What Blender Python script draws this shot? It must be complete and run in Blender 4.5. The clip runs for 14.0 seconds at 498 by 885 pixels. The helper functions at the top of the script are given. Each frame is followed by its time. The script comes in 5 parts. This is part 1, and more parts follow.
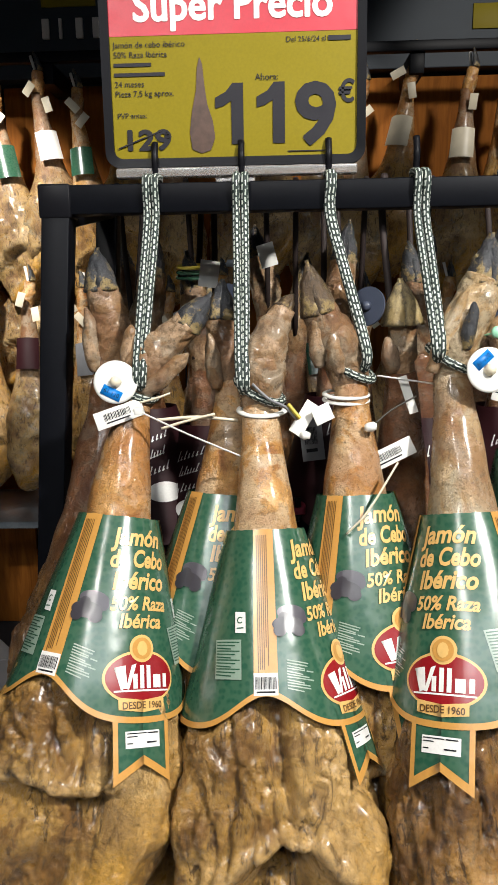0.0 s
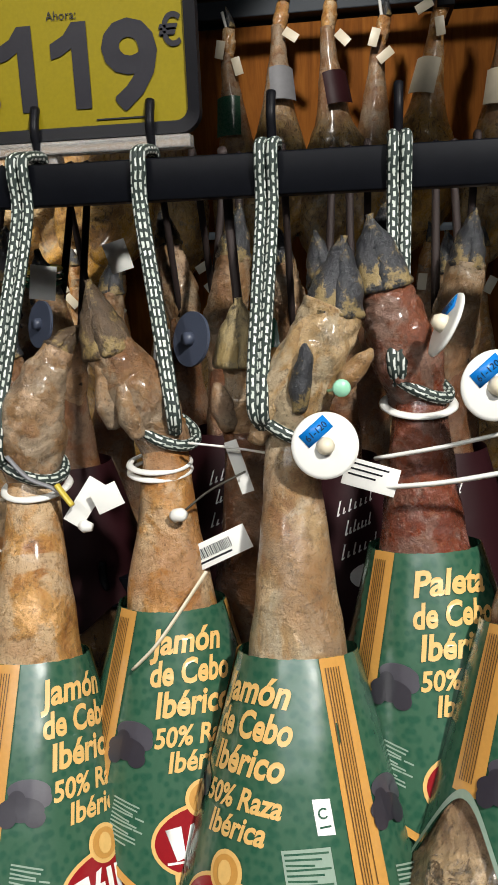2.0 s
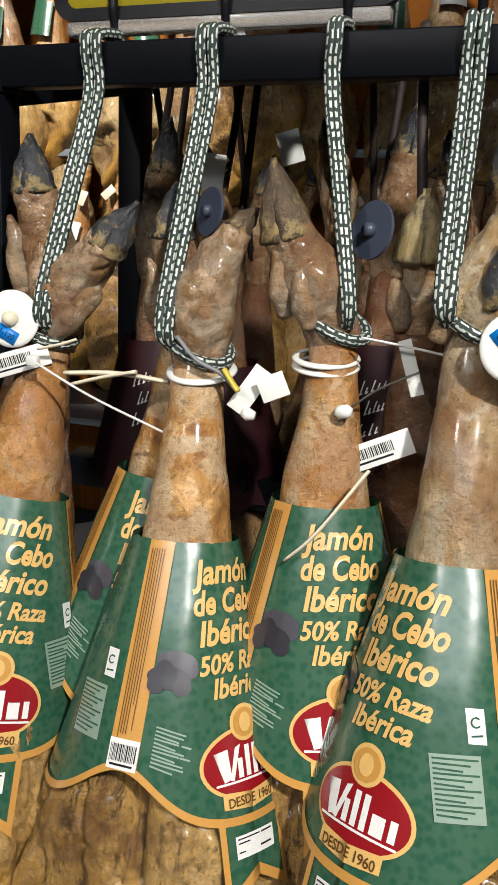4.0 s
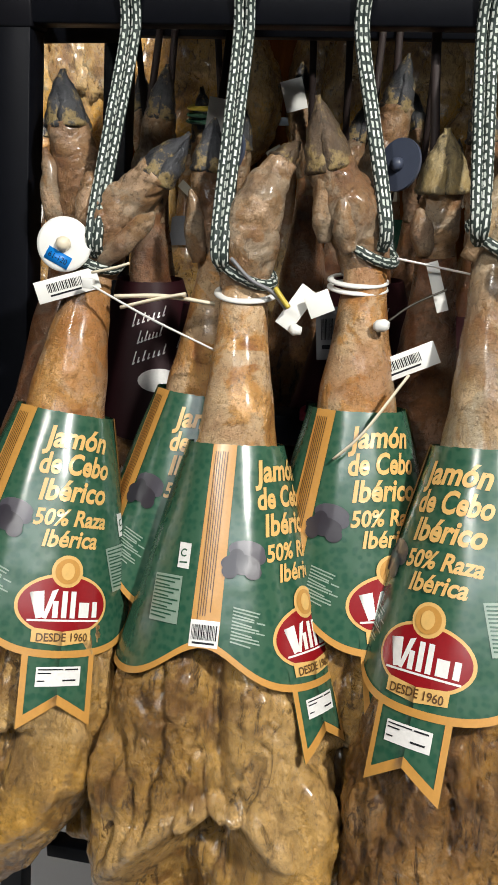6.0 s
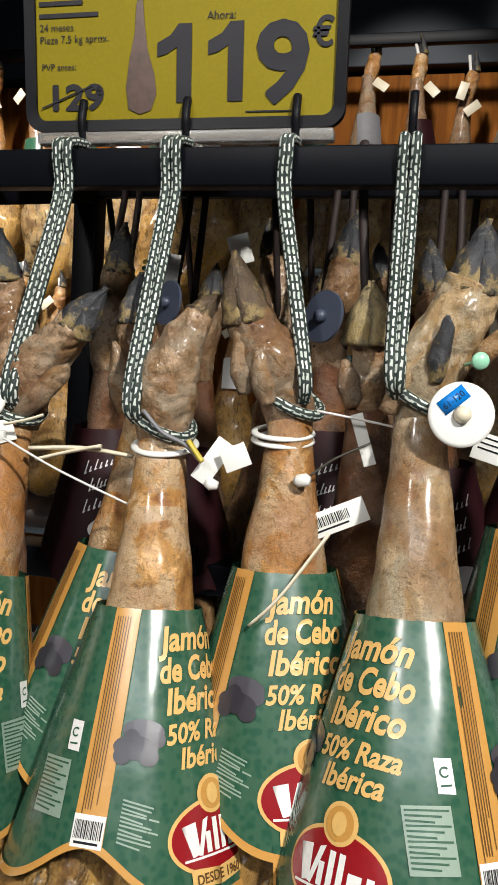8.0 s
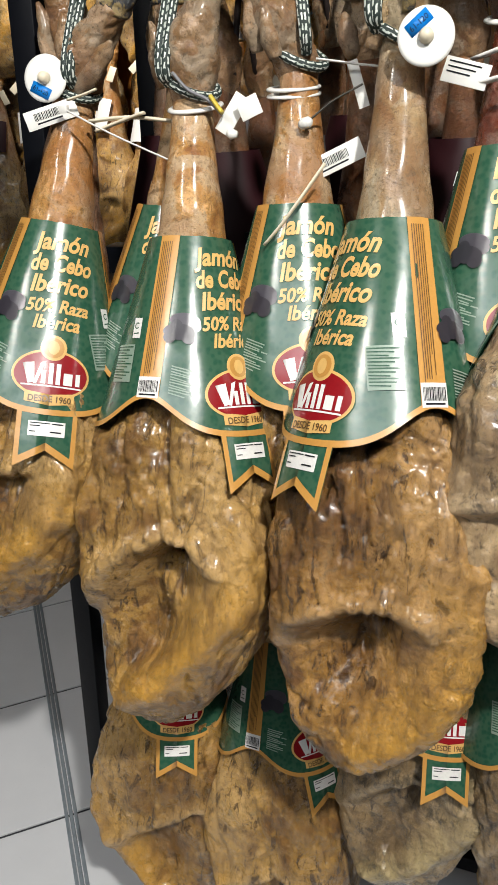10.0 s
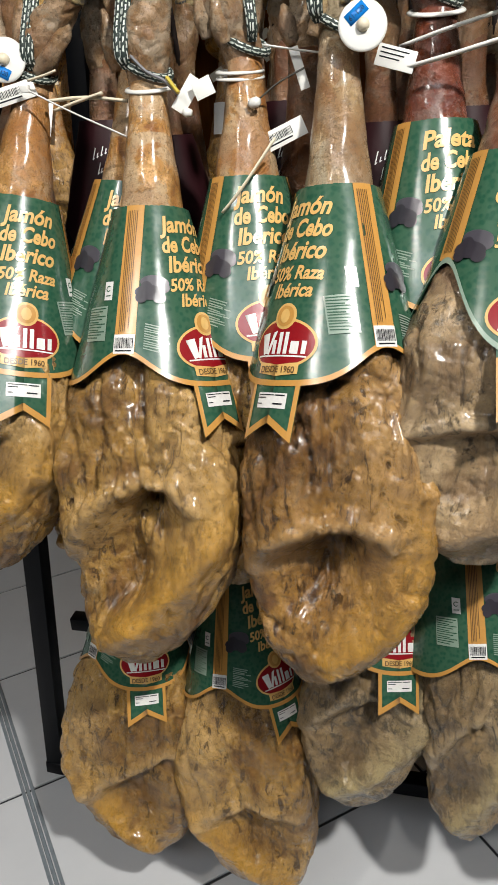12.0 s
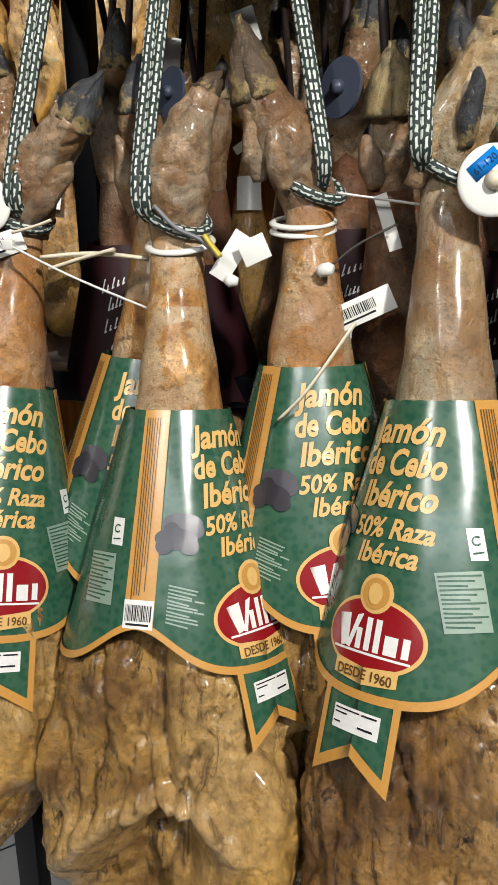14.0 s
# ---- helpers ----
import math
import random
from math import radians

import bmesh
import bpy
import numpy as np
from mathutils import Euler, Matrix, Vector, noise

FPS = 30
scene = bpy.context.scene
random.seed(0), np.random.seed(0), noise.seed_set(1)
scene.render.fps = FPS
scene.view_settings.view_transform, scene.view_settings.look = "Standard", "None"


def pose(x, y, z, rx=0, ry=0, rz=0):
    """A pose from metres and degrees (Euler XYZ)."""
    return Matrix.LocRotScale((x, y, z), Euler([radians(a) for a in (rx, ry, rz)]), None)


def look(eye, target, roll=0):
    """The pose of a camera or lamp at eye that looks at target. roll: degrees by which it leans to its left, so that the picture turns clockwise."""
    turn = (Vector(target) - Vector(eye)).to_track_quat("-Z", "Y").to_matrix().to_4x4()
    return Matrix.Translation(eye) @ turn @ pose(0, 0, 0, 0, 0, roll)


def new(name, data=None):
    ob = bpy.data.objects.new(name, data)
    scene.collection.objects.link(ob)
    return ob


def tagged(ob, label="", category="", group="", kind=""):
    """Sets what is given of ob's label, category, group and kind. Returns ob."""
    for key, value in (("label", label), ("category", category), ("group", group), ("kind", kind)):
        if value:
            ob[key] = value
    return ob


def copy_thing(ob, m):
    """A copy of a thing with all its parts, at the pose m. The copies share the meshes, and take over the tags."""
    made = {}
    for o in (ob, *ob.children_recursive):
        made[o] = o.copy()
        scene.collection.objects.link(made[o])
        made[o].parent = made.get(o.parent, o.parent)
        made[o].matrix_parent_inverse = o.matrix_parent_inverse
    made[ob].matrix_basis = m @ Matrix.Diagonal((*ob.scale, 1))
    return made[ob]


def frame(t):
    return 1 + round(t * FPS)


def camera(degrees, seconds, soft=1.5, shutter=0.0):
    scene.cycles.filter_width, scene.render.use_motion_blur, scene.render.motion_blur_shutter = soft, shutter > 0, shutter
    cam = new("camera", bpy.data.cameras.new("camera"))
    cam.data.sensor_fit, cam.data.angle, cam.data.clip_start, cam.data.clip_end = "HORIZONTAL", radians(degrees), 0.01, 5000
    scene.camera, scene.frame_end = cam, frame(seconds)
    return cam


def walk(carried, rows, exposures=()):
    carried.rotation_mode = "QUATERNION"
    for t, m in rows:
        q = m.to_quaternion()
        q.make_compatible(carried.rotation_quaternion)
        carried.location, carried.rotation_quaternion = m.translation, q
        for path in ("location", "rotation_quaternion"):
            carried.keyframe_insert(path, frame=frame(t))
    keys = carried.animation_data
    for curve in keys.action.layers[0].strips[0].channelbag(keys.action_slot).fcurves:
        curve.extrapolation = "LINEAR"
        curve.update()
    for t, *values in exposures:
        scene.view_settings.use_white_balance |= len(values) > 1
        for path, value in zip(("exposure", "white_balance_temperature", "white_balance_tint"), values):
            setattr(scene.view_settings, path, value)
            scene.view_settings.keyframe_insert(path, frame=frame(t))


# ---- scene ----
cam = camera(36.2, 14.0, 1.1)
PATH = [
    (0, (0.056, 0.024, 1.728), (-0.028, 1.98, 1.319), -1.0),
    (0.5, (0.112, 0.213, 1.745), (0.012, 2.164, 1.317), -1.4),
    (1, (0.265, 0.282, 1.766), (0.002, 2.207, 1.291), -0.8),
    (1.5, (0.385, 0.361, 1.789), (0.019, 2.261, 1.281), -1.9),
    (2, (0.366, 0.381, 1.787), (0.05, 2.289, 1.278), -2.3),
    (2.5, (0.277, 0.365, 1.785), (-0.009, 2.281, 1.288), -0.3),
    (3, (0.251, 0.354, 1.78), (-0.085, 2.26, 1.275), 0.9),
    (3.5, (0.268, 0.351, 1.778), (-0.171, 2.227, 1.241), 0.8),
    (4, (0.308, 0.377, 1.745), (-0.272, 2.17, 1.076), 0.6),
    (4.2, (0.31, 0.378, 1.721), (-0.257, 2.154, 0.996), 1.1),
    (6.3, (0.166, 0.235, 1.7), (-0.122, 2.086, 1.0), 2.0),
    (6.5, (0.173, 0.254, 1.712), (-0.138, 2.116, 1.05), 2.3),
    (7, (0.192, 0.311, 1.744), (-0.116, 2.227, 1.261), 3.4),
    (7.2, (0.225, 0.325, 1.735), (-0.14, 2.259, 1.43), 3.8),
    (9.3, (0.36, 0.290, 1.645), (-0.154, 2.11, 0.97), -3.0),
    (9.5, (0.434, 0.246, 1.601), (-0.211, 1.996, 0.878), -3.6),
    (10, (0.473, 0.11, 1.582), (-0.216, 1.78, 0.724), -3.7),
    (10.5, (0.417, -0.004, 1.551), (-0.109, 1.698, 0.642), -2.8),
    (11, (0.406, -0.078, 1.538), (0.028, 1.653, 0.611), -1.7),
    (11.5, (0.408, -0.099, 1.547), (0.052, 1.649, 0.644), -1.6),
    (12, (0.419, -0.032, 1.564), (-0.014, 1.718, 0.697), -3.0),
    (12.5, (0.48, 0.082, 1.588), (-0.11, 1.792, 0.735), -4.7),
    (13, (0.506, 0.17, 1.606), (-0.181, 1.851, 0.767), -4.9),
    (13.5, (0.456, 0.247, 1.619), (-0.153, 1.978, 0.823), -3.8),
    (14, (0.286, 0.326, 1.668), (-0.173, 2.109, 0.887), -2.6),
]
walk(cam, [(t, look(eye, target, roll)) for t, eye, target, roll in PATH],
     [(0.0, 0.35), (0.6, 0.15), (1.5, 0.0), (4.0, 0.05), (6.5, 0.05), (7.2, 0.0), (9.5, 0.18), (10.5, 0.05), (12.5, 0.02), (14.0, -0.05)])

# ---- world and light ----
world = bpy.data.worlds.new("hall")
scene.world = world
world.use_nodes = True
world.node_tree.nodes["Background"].inputs[0].default_value = (0.82, 0.92, 1.0, 1)
world.node_tree.nodes["Background"].inputs[1].default_value = 0.095


def spot_lamp(name, eye, target, watts, cone=60, size=0.06, colour=(1, 0.93, 0.83)):
    d = bpy.data.lights.new(name, "SPOT")
    d.energy, d.spot_size, d.spot_blend, d.shadow_soft_size, d.color = watts, radians(cone), 0.5, size, colour
    ob = new(name, d)
    ob.matrix_world = look(eye, target)
    return ob


def panel_lamp(name, eye, target, watts, w, h, colour=(1, 0.95, 0.88)):
    d = bpy.data.lights.new(name, "AREA")
    d.energy, d.shape, d.size, d.size_y, d.color = watts, "RECTANGLE", w, h, colour
    ob = new(name, d)
    ob.matrix_world = look(eye, target)
    return ob


spot_lamp("unseen_spot", (1.30, -0.40, 3.15), (0.25, 1.0, 1.1), 315, 62, 0.06, (0.98, 0.96, 0.92))
# fill from the left, added out of view to lift hams and floor
spot_lamp("unseen_spot", (-0.75, -0.70, 3.15), (-0.05, 1.0, 0.9), 72, 62, 0.07, (1, 0.96, 0.90))
# three more spots added out of view to brighten the back-wall hams
spot_lamp("unseen_spot", (-1.15, 1.9, 3.15), (-1.3, 3.4, 1.9), 300, 42, 0.06, (1, 0.96, 0.90))
spot_lamp("unseen_spot", (0.1, 1.9, 3.15), (0.18, 3.4, 2.50), 115, 26, 0.06, (1, 0.96, 0.90))
spot_lamp("unseen_spot", (1.2, 1.9, 3.15), (1.15, 3.5, 2.6), 60, 46, 0.06, (1, 0.96, 0.90))
# unseen area lamp, added as cool general fill over the aisle
panel_lamp("fill_panel", (0.2, -1.4, 3.25), (0.2, -1.4, 0), 40, 2.6, 0.5, (0.92, 0.96, 1.0))


# ---- materials ----
def material(name):
    m = bpy.data.materials.new(name)
    m.use_nodes = True
    t = m.node_tree
    return m, t, t.nodes["Principled BSDF"]


def node(t, kind, **kw):
    n = t.nodes.new("ShaderNode" + kind)
    for k, v in kw.items():
        n.inputs[k.replace("_", " ")].default_value = v
    return n


def ramp(t, source, stops, ease=False):
    r = t.nodes.new("ShaderNodeValToRGB")
    e = r.color_ramp.elements
    while len(e) < len(stops):
        e.new(0.5)
    for el, (p, c) in zip(e, stops):
        el.position, el.color = p, (c if isinstance(c, tuple) else (c, c, c)) + (1,)
    t.links.new(source, r.inputs[0])
    return r.outputs[0]


def mix(t, f, a, b, kind="MIX"):
    n = t.nodes.new("ShaderNodeMix")
    n.data_type, n.blend_type = "RGBA", kind
    for v, i in ((f, 0), (a, 6), (b, 7)):
        if hasattr(v, "is_output"):
            t.links.new(v, n.inputs[i])
        else:
            n.inputs[i].default_value = v if i == 0 else tuple(v) + (1,)
    return n.outputs[2]


def coords(t, scale=(1, 1, 1), kind="Object"):
    c = t.nodes.new("ShaderNodeTexCoord")
    m = t.nodes.new("ShaderNodeMapping")
    m.inputs["Scale"].default_value = scale
    t.links.new(c.outputs[kind], m.inputs[0])
    return m.outputs[0]


def noise_tex(t, vec, scale, detail=4, rough=0.55, distort=0.0):
    n = node(t, "TexNoise", Scale=scale, Detail=detail, Roughness=rough, Distortion=distort)
    t.links.new(vec, n.inputs["Vector"])
    return n.outputs["Fac"]


def bump(t, b, height, strength, dist, after=None):
    n = node(t, "Bump", Strength=strength, Distance=dist)
    t.links.new(height, n.inputs["Height"])
    if after is not None:
        t.links.new(after, n.inputs["Normal"])
    t.links.new(n.outputs[0], b.inputs["Normal"])
    return n.outputs[0]


def plain(name, colour, rough=0.5, metal=0.0, vary=0.12, scale=60, relief=0.0004, coat=0.0):
    m, t, b = material(name)
    v = coords(t)
    f = noise_tex(t, v, scale, 5)
    g = noise_tex(t, v, scale / 9, 3)
    dark = tuple(c * (1 - vary * 2) for c in colour)
    light = tuple(min(1, c * (1 + vary)) for c in colour)
    c = mix(t, f, dark, light)
    c = mix(t, g, c, mix(t, 0.5, c, light))
    t.links.new(c, b.inputs["Base Color"])
    b.inputs["Roughness"].default_value, b.inputs["Metallic"].default_value = rough, metal
    b.inputs["Coat Weight"].default_value = coat
    if relief:
        bump(t, b, f, 0.5, relief)
    b.inputs["Specular IOR Level"].default_value = 0.12 if max(colour) < 0.02 else 0.5
    return m


def ham_skin(name, leg, gold, brown, dark, mould, mould_amount, gloss=0.29, fat=(0.60, 0.31, 0.045)):
    """Cured ham: smooth blotched leg above, wrinkled, stained rind below; local z runs up the ham. The fat rim is a mesh attribute."""
    m, t, b = material(name)
    v = coords(t)
    info = t.nodes.new("ShaderNodeObjectInfo")
    add = t.nodes.new("ShaderNodeVectorMath")
    mul = t.nodes.new("ShaderNodeMath")
    mul.operation = "MULTIPLY"
    mul.inputs[1].default_value = 7.0
    t.links.new(info.outputs["Random"], mul.inputs[0])
    t.links.new(v, add.inputs[0])
    t.links.new(mul.outputs[0], add.inputs[1])
    v = add.outputs[0]
    st = t.nodes.new("ShaderNodeMapping")
    st.inputs["Scale"].default_value = (1, 1, 0.36)
    t.links.new(v, st.inputs[0])
    sv = st.outputs[0]
    big = noise_tex(t, v, 9, 3, 0.55, 0.3)
    mid = noise_tex(t, v, 21, 8, 0.68, 0.5)
    streak = noise_tex(t, sv, 58, 7, 0.72, 0.9)
    fine = noise_tex(t, v, 210, 5, 0.7)
    body = ramp(t, mid, [(0.42, brown), (0.485, gold), (0.55, tuple(c * d for c, d in zip(gold, (1.15, 1.15, 1.1)))), (0.63, tuple(min(1, c * 1.4 + 0.06) for c in gold))])
    body = mix(t, ramp(t, big, [(0.40, 0.6), (0.53, 0.0)]), body, mix(t, ramp(t, streak, [(0.38, 0.0), (0.62, 1.0)]), dark, brown))
    body = mix(t, ramp(t, streak, [(0.40, 0.9), (0.455, 0.0)]), body, dark)
    att = t.nodes.new("ShaderNodeAttribute")
    att.attribute_name = "fat"
    rim = t.nodes.new("ShaderNodeMath")
    rim.operation = "MULTIPLY"
    t.links.new(att.outputs["Fac"], rim.inputs[0])
    t.links.new(ramp(t, mid, [(0.36, 0.35), (0.50, 1.0)]), rim.inputs[1])
    body = mix(t, rim.outputs[0], body, fat)
    dry = t.nodes.new("ShaderNodeAttribute")
    dry.attribute_name = "pale"
    rub = t.nodes.new("ShaderNodeMath")
    rub.operation = "MULTIPLY"
    t.links.new(dry.outputs["Fac"], rub.inputs[0])
    t.links.new(ramp(t, streak, [(0.36, 0.1), (0.55, 1.0)]), rub.inputs[1])
    body = mix(t, rub.outputs[0], body, tuple(min(1, c * 1.2 + d) for c, d in zip(gold, (0.11, 0.10, 0.075))))
    cut = t.nodes.new("ShaderNodeAttribute")
    cut.attribute_name = "lean"
    bare = t.nodes.new("ShaderNodeMath")
    bare.operation = "MULTIPLY"
    t.links.new(cut.outputs["Fac"], bare.inputs[0])
    t.links.new(ramp(t, mid, [(0.40, 1.0), (0.64, 0.55)]), bare.inputs[1])
    body = mix(t, bare.outputs[0], body, mix(t, ramp(t, streak, [(0.40, 0.0), (0.60, 1.0)]), tuple(a * 0.6 for a in brown), tuple(a * 1.25 for a in brown)))
    spots = noise_tex(t, v, 21, 7, 0.75)
    body = mix(t, ramp(t, spots, [(0.60 - mould_amount, 0.0), (0.70 - mould_amount, 0.8)]), body, mix(t, ramp(t, fine, [(0.4, 0.0), (0.6, 1.0)]), mould, tuple(c * 0.4 for c in mould)))
    legc = ramp(t, mid, [(0.36, tuple(c * d for c, d in zip(leg, (0.55, 0.40, 0.30)))), (0.45, tuple(c * d for c, d in zip(leg, (0.9, 0.8, 0.65)))), (0.53, leg), (0.60, tuple(min(1, c * 1.35 + 0.08) for c in leg))])
    legc = mix(t, ramp(t, noise_tex(t, v, 19, 7, 0.62, 0.6), [(0.49, 0.0), (0.55, 0.85)]), legc, tuple(c * 0.66 + d * leg[0] / 0.54 for c, d in zip(leg, (0.23, 0.23, 0.19))))
    legc = mix(t, ramp(t, big, [(0.40, 0.6), (0.52, 0.0)]), legc, tuple(c * d for c, d in zip(leg, (0.62, 0.42, 0.30))))
    legc = mix(t, ramp(t, noise_tex(t, v, 44, 6, 0.7), [(0.55, 0.0), (0.63, 0.42)]), legc, tuple(c * d for c, d in zip(leg, (0.45, 0.40, 0.42))))
    legc = mix(t, ramp(t, noise_tex(t, v, 120, 4, 0.7), [(0.36, 0.5), (0.44, 0.0)]), legc, tuple(c * 0.35 for c in leg))
    sep = t.nodes.new("ShaderNodeSeparateXYZ")
    c = t.nodes.new("ShaderNodeTexCoord")
    t.links.new(c.outputs["Object"], sep.inputs[0])
    shift = t.nodes.new("ShaderNodeMapRange")
    shift.inputs["From Min"].default_value, shift.inputs["From Max"].default_value = -0.34, -0.24
    t.links.new(sep.outputs[2], shift.inputs[0])
    col = mix(t, shift.outputs[0], body, legc)
    col = mix(t, ramp(t, fine, [(0.37, 0.42), (0.44, 0.0)]), col, dark)
    col = mix(t, ramp(t, fine, [(0.58, 0.0), (0.68, 0.18)]), col, tuple(min(1, c * 1.25 + 0.08) for c in gold))
    t.links.new(col, b.inputs["Base Color"])
    r = ramp(t, mid, [(0.36, gloss + 0.16), (0.62, gloss - 0.10)])
    t.links.new(r, b.inputs["Roughness"])
    b.inputs["Specular IOR Level"].default_value = 0.6
    b.inputs["Coat Weight"].default_value, b.inputs["Coat Roughness"].default_value = 0.45, 0.17
    n1 = bump(t, b, streak, 0.8, 0.008)
    fade = t.nodes.new("ShaderNodeMapRange")
    fade.inputs["To Min"].default_value, fade.inputs["To Max"].default_value = 0.9, 0.25
    t.links.new(shift.outputs[0], fade.inputs[0])
    t.links.new(fade.outputs[0], n1.node.inputs["Strength"])
    n2 = bump(t, b, mid, 0.7, 0.008, n1)
    n3 = bump(t, b, noise_tex(t, v, 95, 6, 0.7, 0.8), 0.9, 0.0050, n2)
    bump(t, b, fine, 0.5, 0.0018, n3)
    return m


GOLD_HAM = ham_skin("golden_rind", (0.54, 0.285, 0.085), (0.45, 0.255, 0.066), (0.215, 0.100, 0.019), (0.045, 0.022, 0.008), (0.40, 0.31, 0.17), -0.01)
BROWN_HAM = ham_skin("brown_rind", (0.42, 0.290, 0.15), (0.37, 0.190, 0.045), (0.165, 0.070, 0.014), (0.036, 0.017, 0.008), (0.26, 0.21, 0.13), -0.01, 0.29)
RED_HAM = ham_skin("red_rind", (0.19, 0.045, 0.018), (0.42, 0.28, 0.14), (0.25, 0.145, 0.07), (0.05, 0.028, 0.015), (0.24, 0.23, 0.19), 0.10, 0.22)
PALE_HAM = ham_skin("mouldy_rind", (0.26, 0.11, 0.05), (0.32, 0.21, 0.095), (0.17, 0.105, 0.045), (0.045, 0.030, 0.016), (0.07, 0.064, 0.048), 0.07, 0.40, (0.50, 0.38, 0.18))
CREAM_HAM = ham_skin("cream_rind", (0.24, 0.095, 0.045), (0.48, 0.335, 0.18), (0.27, 0.17, 0.085), (0.055, 0.040, 0.025), (0.10, 0.095, 0.075), 0.03, 0.34, (0.52, 0.34, 0.17))
# amber rind with the rear rows' shade mixed into its colours
SHADED_AMBER_HAM = ham_skin("shaded_amber_rind", (0.20, 0.085, 0.028), (0.26, 0.13, 0.035), (0.13, 0.055, 0.016), (0.025, 0.012, 0.007), (0.20, 0.15, 0.09), -0.04, 0.32)
FOOT = ham_skin("dried_foot", (0.30, 0.18, 0.085), (0.22, 0.15, 0.075), (0.10, 0.055, 0.025), (0.03, 0.018, 0.010), (0.30, 0.22, 0.10), 0.04, 0.34)
RED_FOOT = ham_skin("red_dried_foot", (0.20, 0.065, 0.03), (0.2, 0.065, 0.03), (0.10, 0.035, 0.02), (0.03, 0.014, 0.010), (0.28, 0.19, 0.10), 0.0, 0.28)
PALE_FOOT = ham_skin("pale_dried_foot", (0.38, 0.25, 0.11), (0.3, 0.2, 0.1), (0.10, 0.055, 0.025), (0.03, 0.018, 0.010), (0.20, 0.15, 0.09), 0.06, 0.34)
FAR_HAM = ham_skin("distant_rind", (0.34, 0.20, 0.10), (0.42, 0.27, 0.10), (0.24, 0.13, 0.05), (0.05, 0.025, 0.012), (0.40, 0.35, 0.24), 0.06)


def hoof_material(name, a, b_):
    m, t, b = material(name)
    v = coords(t, (1, 1, 0.4))
    f = noise_tex(t, v, 70, 6, 0.7, 0.8)
    g = noise_tex(t, coords(t), 34, 7, 0.75)
    c = mix(t, ramp(t, f, [(0.35, 0.0), (0.65, 1.0)]), a, b_)
    c = mix(t, ramp(t, g, [(0.52, 0.0), (0.58, 0.85)]), c, (0.30, 0.215, 0.085))
    t.links.new(c, b.inputs["Base Color"])
    b.inputs["Roughness"].default_value = 0.36
    bump(t, b, g, 0.9, 0.006, bump(t, b, f, 0.8, 0.004))
    return m


HOOF = hoof_material("grey_hoof", (0.010, 0.012, 0.016), (0.055, 0.056, 0.060))
MOULD_HOOF = hoof_material("mouldy_hoof", (0.04, 0.034, 0.026), (0.42, 0.32, 0.15))
BROWN_HOOF = hoof_material("brown_hoof", (0.03, 0.02, 0.012), (0.13, 0.085, 0.048))


def paper(name, colour, pattern=0.0, rough=0.28):
    m, t, b = material(name)
    v = coords(t)
    f = noise_tex(t, v, 260, 3)
    vor = node(t, "TexVoronoi", Scale=150.0)
    vor.feature = "SMOOTH_F1"
    t.links.new(v, vor.inputs["Vector"])
    dam = ramp(t, vor.outputs["Distance"], [(0.25, 0.0), (0.5, 1.0)])
    c = mix(t, f, tuple(x * 0.86 for x in colour), tuple(min(1, x * 1.12) for x in colour))
    if pattern:
        c = mix(t, dam, c, mix(t, pattern, c, (0.30, 0.42, 0.25)))
    t.links.new(c, b.inputs["Base Color"])
    b.inputs["Roughness"].default_value = rough
    b.inputs["Specular IOR Level"].default_value = 0.7 if rough < 0.45 else 0.2
    wave = noise_tex(t, v, 16, 2)
    n = bump(t, b, wave, 0.25, 0.006)
    bump(t, b, f, 0.12, 0.0004, n)
    return m


GREEN = paper("green_card", (0.020, 0.082, 0.047), 0.07, 0.235)
MAROON = paper("maroon_card", (0.026, 0.006, 0.008), 0.0, 0.5)
ORANGE = paper("ochre_card", (0.54, 0.27, 0.062))
CREAM = paper("cream_print", (0.70, 0.43, 0.14), 0.0, 0.3)
WHITE = paper("white_print", (0.78, 0.76, 0.72), 0.0, 0.35)
RED = paper("red_print", (0.26, 0.008, 0.012), 0.0, 0.25)
GREY_PRINT = paper("grey_print", (0.030, 0.026, 0.034), 0.0, 0.3)
PALE_GREY = paper("pale_grey_print", (0.060, 0.055, 0.068), 0.0, 0.3)
HAM_PRINT = plain("ham_print", (0.075, 0.042, 0.030), 0.4, 0, 0.7, 90)
BROWN_PRINT = paper("brown_print", (0.10, 0.045, 0.012), 0.0, 0.35)
PALE_GREEN = paper("pale_green_print", (0.24, 0.32, 0.25), 0.0, 0.3)
INK = plain("black_ink", (0.015, 0.015, 0.018), 0.4)
BOARD = paper("card_back", (0.55, 0.50, 0.42), 0.0, 0.7)
BLACK_STEEL = plain("black_painted_steel", (0.0035, 0.004, 0.006), 0.45, 0.0, 0.25, 90, 0.0003)
CAP = plain("black_plastic", (0.007, 0.007, 0.009), 0.4)
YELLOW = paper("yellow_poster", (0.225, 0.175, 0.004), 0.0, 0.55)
POSTER_RED = paper("red_poster", (0.50, 0.012, 0.03), 0.0, 0.4)
CHARCOAL = paper("charcoal_print", (0.022, 0.021, 0.026), 0.0, 0.45)
WHITE_PLASTIC = plain("white_plastic", (0.76, 0.75, 0.70), 0.35, 0, 0.06, 40, 0.0002)
OLD_PLASTIC = plain("ivory_plastic", (0.72, 0.64, 0.48), 0.4, 0, 0.12, 30, 0.0002)
BLUE = plain("blue_sticker", (0.0, 0.17, 0.55), 0.4, 0, 0.05, 40, 0.0)
MINT = plain("mint_plastic", (0.30, 0.62, 0.42), 0.3, 0, 0.08)
